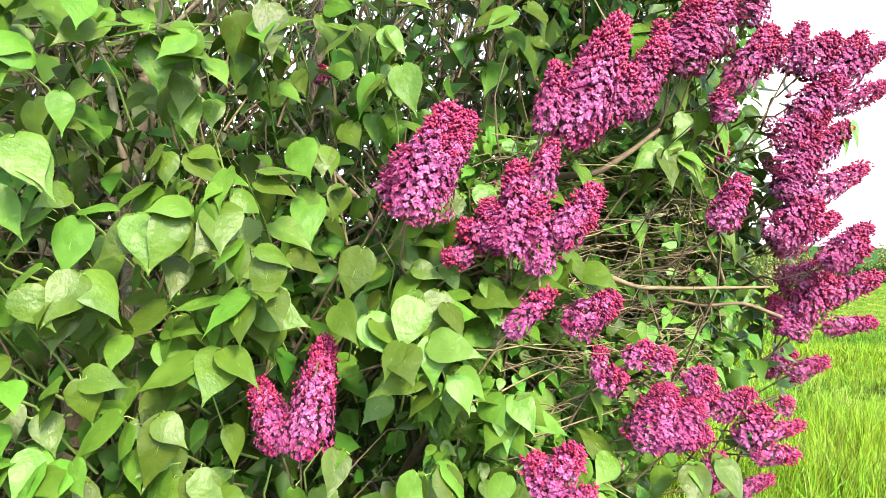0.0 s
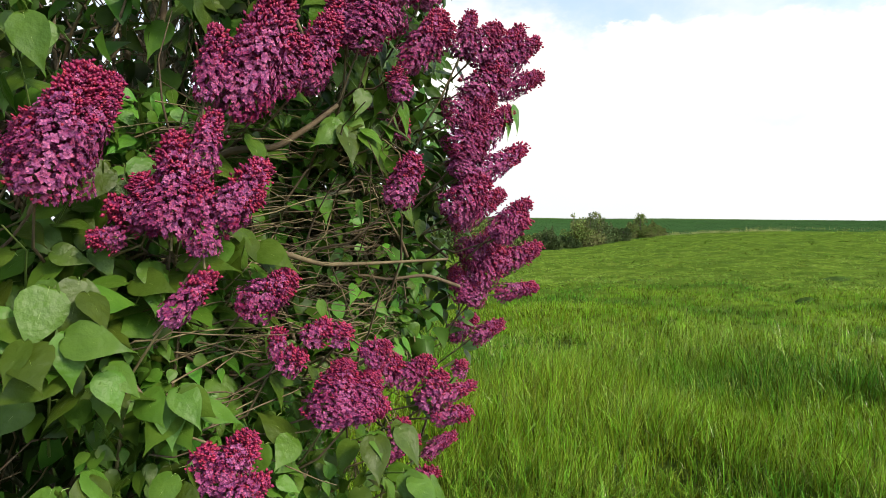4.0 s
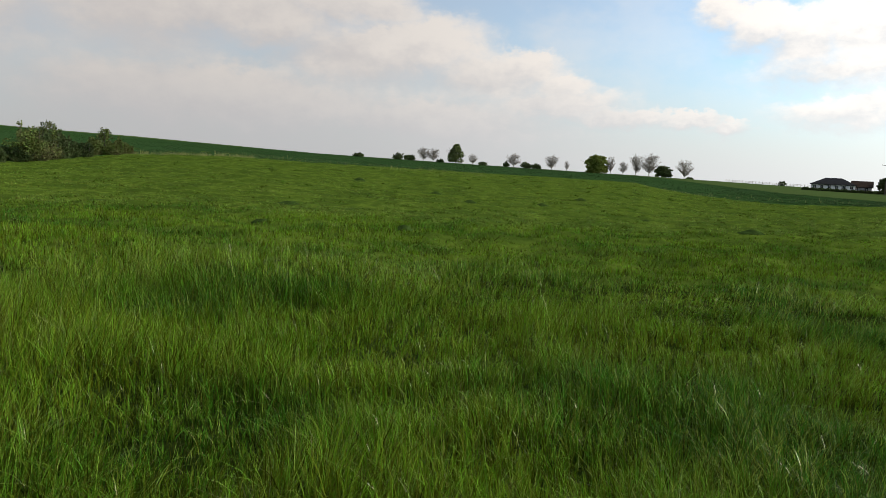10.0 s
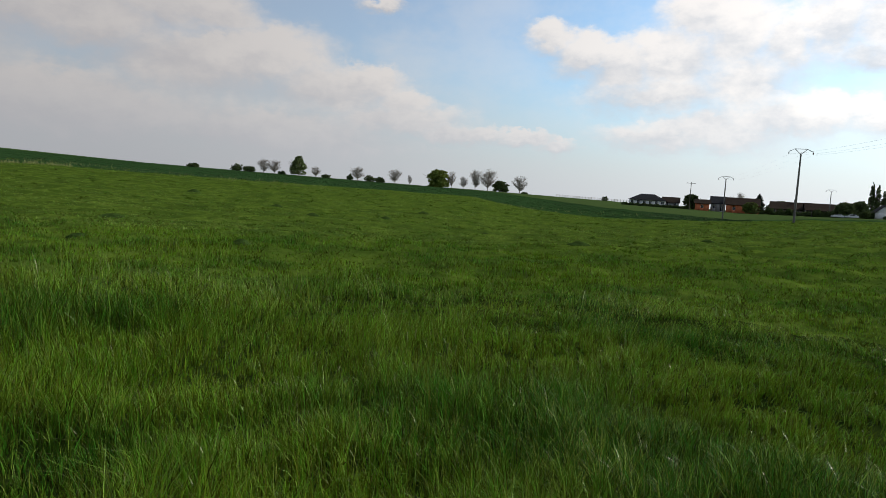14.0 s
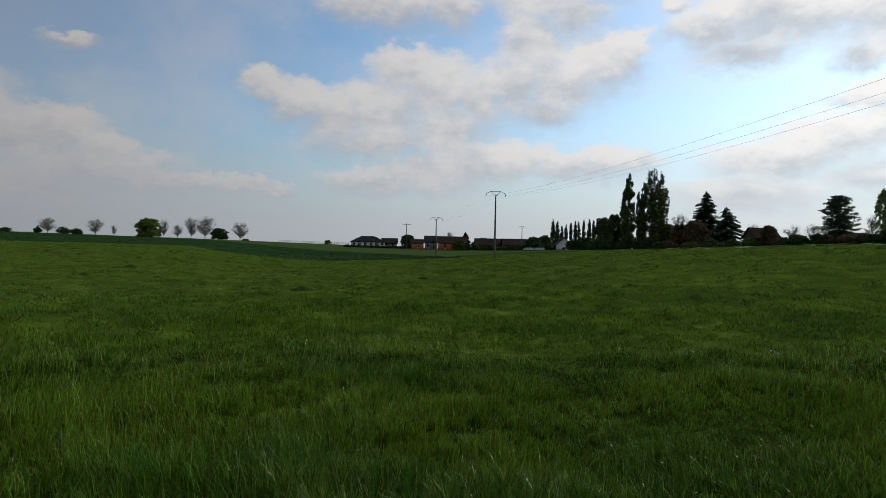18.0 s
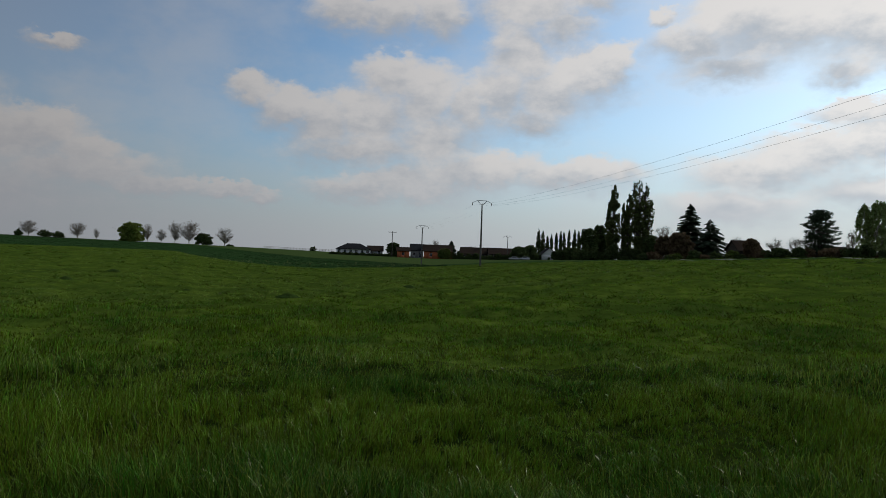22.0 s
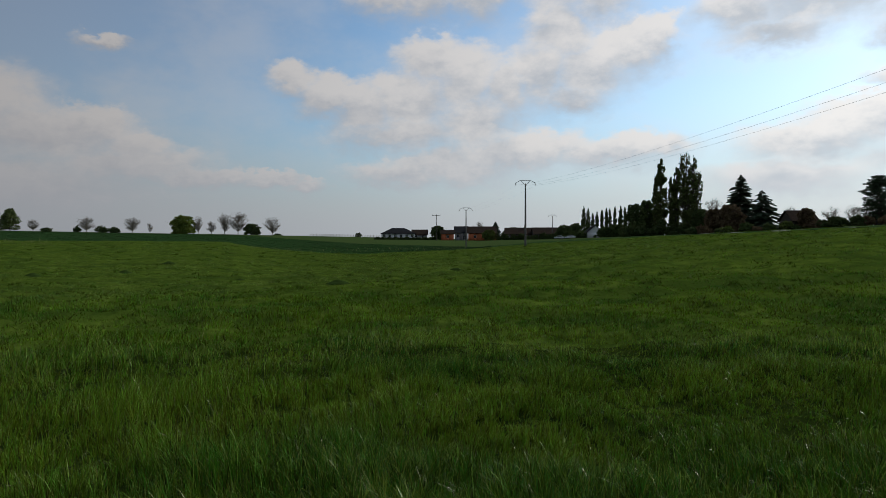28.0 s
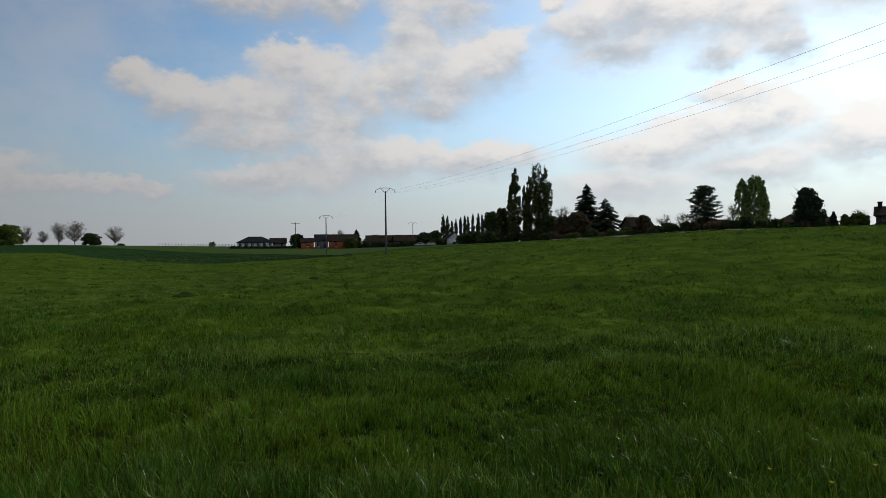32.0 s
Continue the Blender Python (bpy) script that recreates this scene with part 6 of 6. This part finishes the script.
# ---- power line ----


def power_pole(az, d, h, heading, label="tall concrete power pole with a forked steel crossarm"):
    """A tapered concrete pole with a V-shaped arm and three hanging insulators."""
    x, y, z = spot(az, d)
    e = thing("power_pole", label, "utility pole", (x, y, z - 0.3), heading, "power line poles")
    s = Soup()
    s.tube([(0, 0, 0), (0, 0, h * 0.5), (0, 0, h - 1.0)], [0.20, 0.165, 0.12], 8)
    part("pole", s.mesh("pole", M_CONC, True), e)
    a = Soup()
    for sg in (-1, 1):
        a.tube([(0, 0, h - 1.0), (sg * 0.9, 0, h - 0.12), (sg * 1.75, 0, h - 0.55)], [0.055, 0.055, 0.05], 5)
    a.tube([(-0.9, 0, h - 0.12), (0.9, 0, h - 0.12)], [0.05, 0.05], 5)
    part("crossarm", a.mesh("crossarm", M_STEEL), e)
    ends = []
    for ox, oz in ((-1.75, h - 0.55), (0, h - 0.60), (1.75, h - 0.55)):
        i = Soup()
        i.tube([(ox, 0, oz), (ox, 0, oz - 0.15), (ox, 0, oz - 0.32), (ox, 0, oz - 0.45)], [0.02, 0.075, 0.075, 0.03], 7)
        part("insulator", i.mesh("insulator", M_PORC, True), e)
        ends.append((e.matrix_basis @ Vector((ox, 0, oz - 0.45))))
    return ends


pole_b = power_pole(103.85, 188, 11.2, 83, "concrete power pole with a forked steel crossarm")
pole_a = power_pole(108.81, 122, 12.2, 83)
LINE_NEXT = (196.0, 25.5)
pole_c = power_pole(*LINE_NEXT, 11.2, 83)
power_pole(111.04, 290, 10.6, 83, "distant power pole with a forked crossarm")


def t_pole(az, d, h, w):
    e = thing("wooden_pole", "wooden distribution pole with a straight crossarm", "utility pole", spot(az, d, 0.3), -az)
    s = Soup()
    s.tube([(0, 0, 0), (0, 0, h)], [0.17, 0.12], 7)
    part("pole", s.mesh("pole", M_WOOD, True), e)
    a = Soup()
    a.box(-w / 2, -0.06, h - 0.5, w / 2, 0.06, h - 0.36)
    part("crossarm", a.mesh("crossarm", M_WOOD), e)
    for ox in (-w / 2 + 0.1, 0, w / 2 - 0.1):
        i = Soup()
        i.tube([(ox, 0, h - 0.36), (ox, 0, h - 0.2), (ox, 0, h - 0.05)], [0.06, 0.07, 0.03], 6)
        part("insulator", i.mesh("insulator", M_PORC, True), e)


t_pole(101.35, 275, 10.9, 3.2)


def cable(p, q, sag, rad):
    n = 40
    t = np.linspace(0, 1, n)
    pts = np.array(p)[None] + (np.array(q) - np.array(p))[None] * t[:, None]
    pts[:, 2] -= 4 * sag * t * (1 - t)
    s = Soup()
    s.tube(pts, [rad] * n, 4)
    return tagged(new("power_cable", s.mesh("power_cable", M_WIRE)), "thin sagging overhead power cable between poles", "cable", "overhead cables")


for k in range(3):
    cable(pole_b[k], pole_a[k], 0.6, 0.004)
    cable(pole_a[k], pole_c[k], WIRE_SAG, 0.0065)

# ---- pasture fence and mole hills ----
fence = thing("pasture_fence", "pale wooden post and rail fence on the hilltop", "fence", spot(94, 340))
fo = fence.matrix_basis.translation
prev = None
for i in range(26):
    p = Vector(spot(90.9 + i * 0.235, 343)) - fo
    s = Soup()
    s.box(p.x - 0.08, p.y - 0.08, p.z - 0.2, p.x + 0.08, p.y + 0.08, p.z + 1.25)
    part("post", s.mesh("post", M_POST), fence)
    if prev is not None:
        s = Soup()
        for z in (0.55, 1.05):
            s.tube([prev + Vector((0, 0, z)), p + Vector((0, 0, z))], [0.05, 0.05], 4)
        part("rail", s.mesh("rail", M_POST), fence)
    prev = p


def mole_hill(az, d, w, h, seed):
    rs = np.random.RandomState(seed)
    n, m = 14, 6
    verts, faces = [], []
    x0, y0, z0 = spot(az, d)
    for i in range(m + 1):
        t = i / m
        for j in range(n):
            a = j * 2 * math.pi / n
            r = w * 0.5 * (1 - t) * (1 + rs.uniform(-0.16, 0.16))
            verts.append((r * math.cos(a), r * math.sin(a), h * 0.7 * (1 - (1 - t) ** 2) ** 1.0 * (1 + rs.uniform(-0.1, 0.1)) - 0.05))
    for i in range(m):
        for j in range(n):
            faces.append((i * n + j, i * n + (j + 1) % n, (i + 1) * n + (j + 1) % n, (i + 1) * n + j))
    ob = new("mole_hill", flat_mesh("mole_hill", verts, faces, M_SOIL, smooth=True))
    ob.matrix_basis = pose(x0, y0, z0)
    return tagged(ob, "low dark overgrown mole hill in the pasture", "mole hill", "mole hills")


MOLES = [(61.56, 78, 1.5, .5), (65.92, 16, .55, .22), (93.19, 30, 1.1, .3), (54.4, 17, .6, .16), (56.1, 34, 1.5, .25), (70.92, 52, 1.1, .4), (76.91, 55, 1.2, .4), (41.98, 30, 1.6, .25), (85.38, 42, 1.0, .3), (44, 31, 1.2, .2), (103, 40, .8, .2), (112, 60, .9, .25), (137, 52, 1.0, .3), (68, 60, 1.1, .35), (80, 66, 1.2, .35)]
for i, (az, d, w, h) in enumerate(MOLES):
    mole_hill(az, d, w, h, 800 + i)
# buttercups by the path
rb = random.Random(90)
cup = Soup()
for i in range(5):
    a = i * 1.2566
    c, sn = math.cos(a), math.sin(a)
    cup.add([(0, 0, 0), (0.006 * c - 0.006 * sn, 0.006 * sn + 0.006 * c, 0.005), (0.013 * c, 0.013 * sn, 0.009), (0.006 * c + 0.006 * sn, 0.006 * sn - 0.006 * c, 0.005)], [(0, 3, 2, 1)])
cup_me = cup.mesh("petals", M_YELLOW)
st = Soup()
st.tube([(0, 0, -0.24), (0.006, 0.004, -0.1), (0, 0, 0)], [0.0012, 0.001, 0.0009], 4)
stalk_me = st.mesh("stalk", M_GRASS)
for i in range(14):
    az, d = rb.uniform(131, 144), rb.uniform(3.1, 4.6)
    x, y, z = spot(az, d)
    e = thing("buttercup", "yellow buttercup flowering in the grass", "flower", (x, y, z + rb.uniform(0.17, 0.26)), rb.uniform(0, 360), "buttercups")
    part("petals", cup_me, e), part("stalk", stalk_me, e)
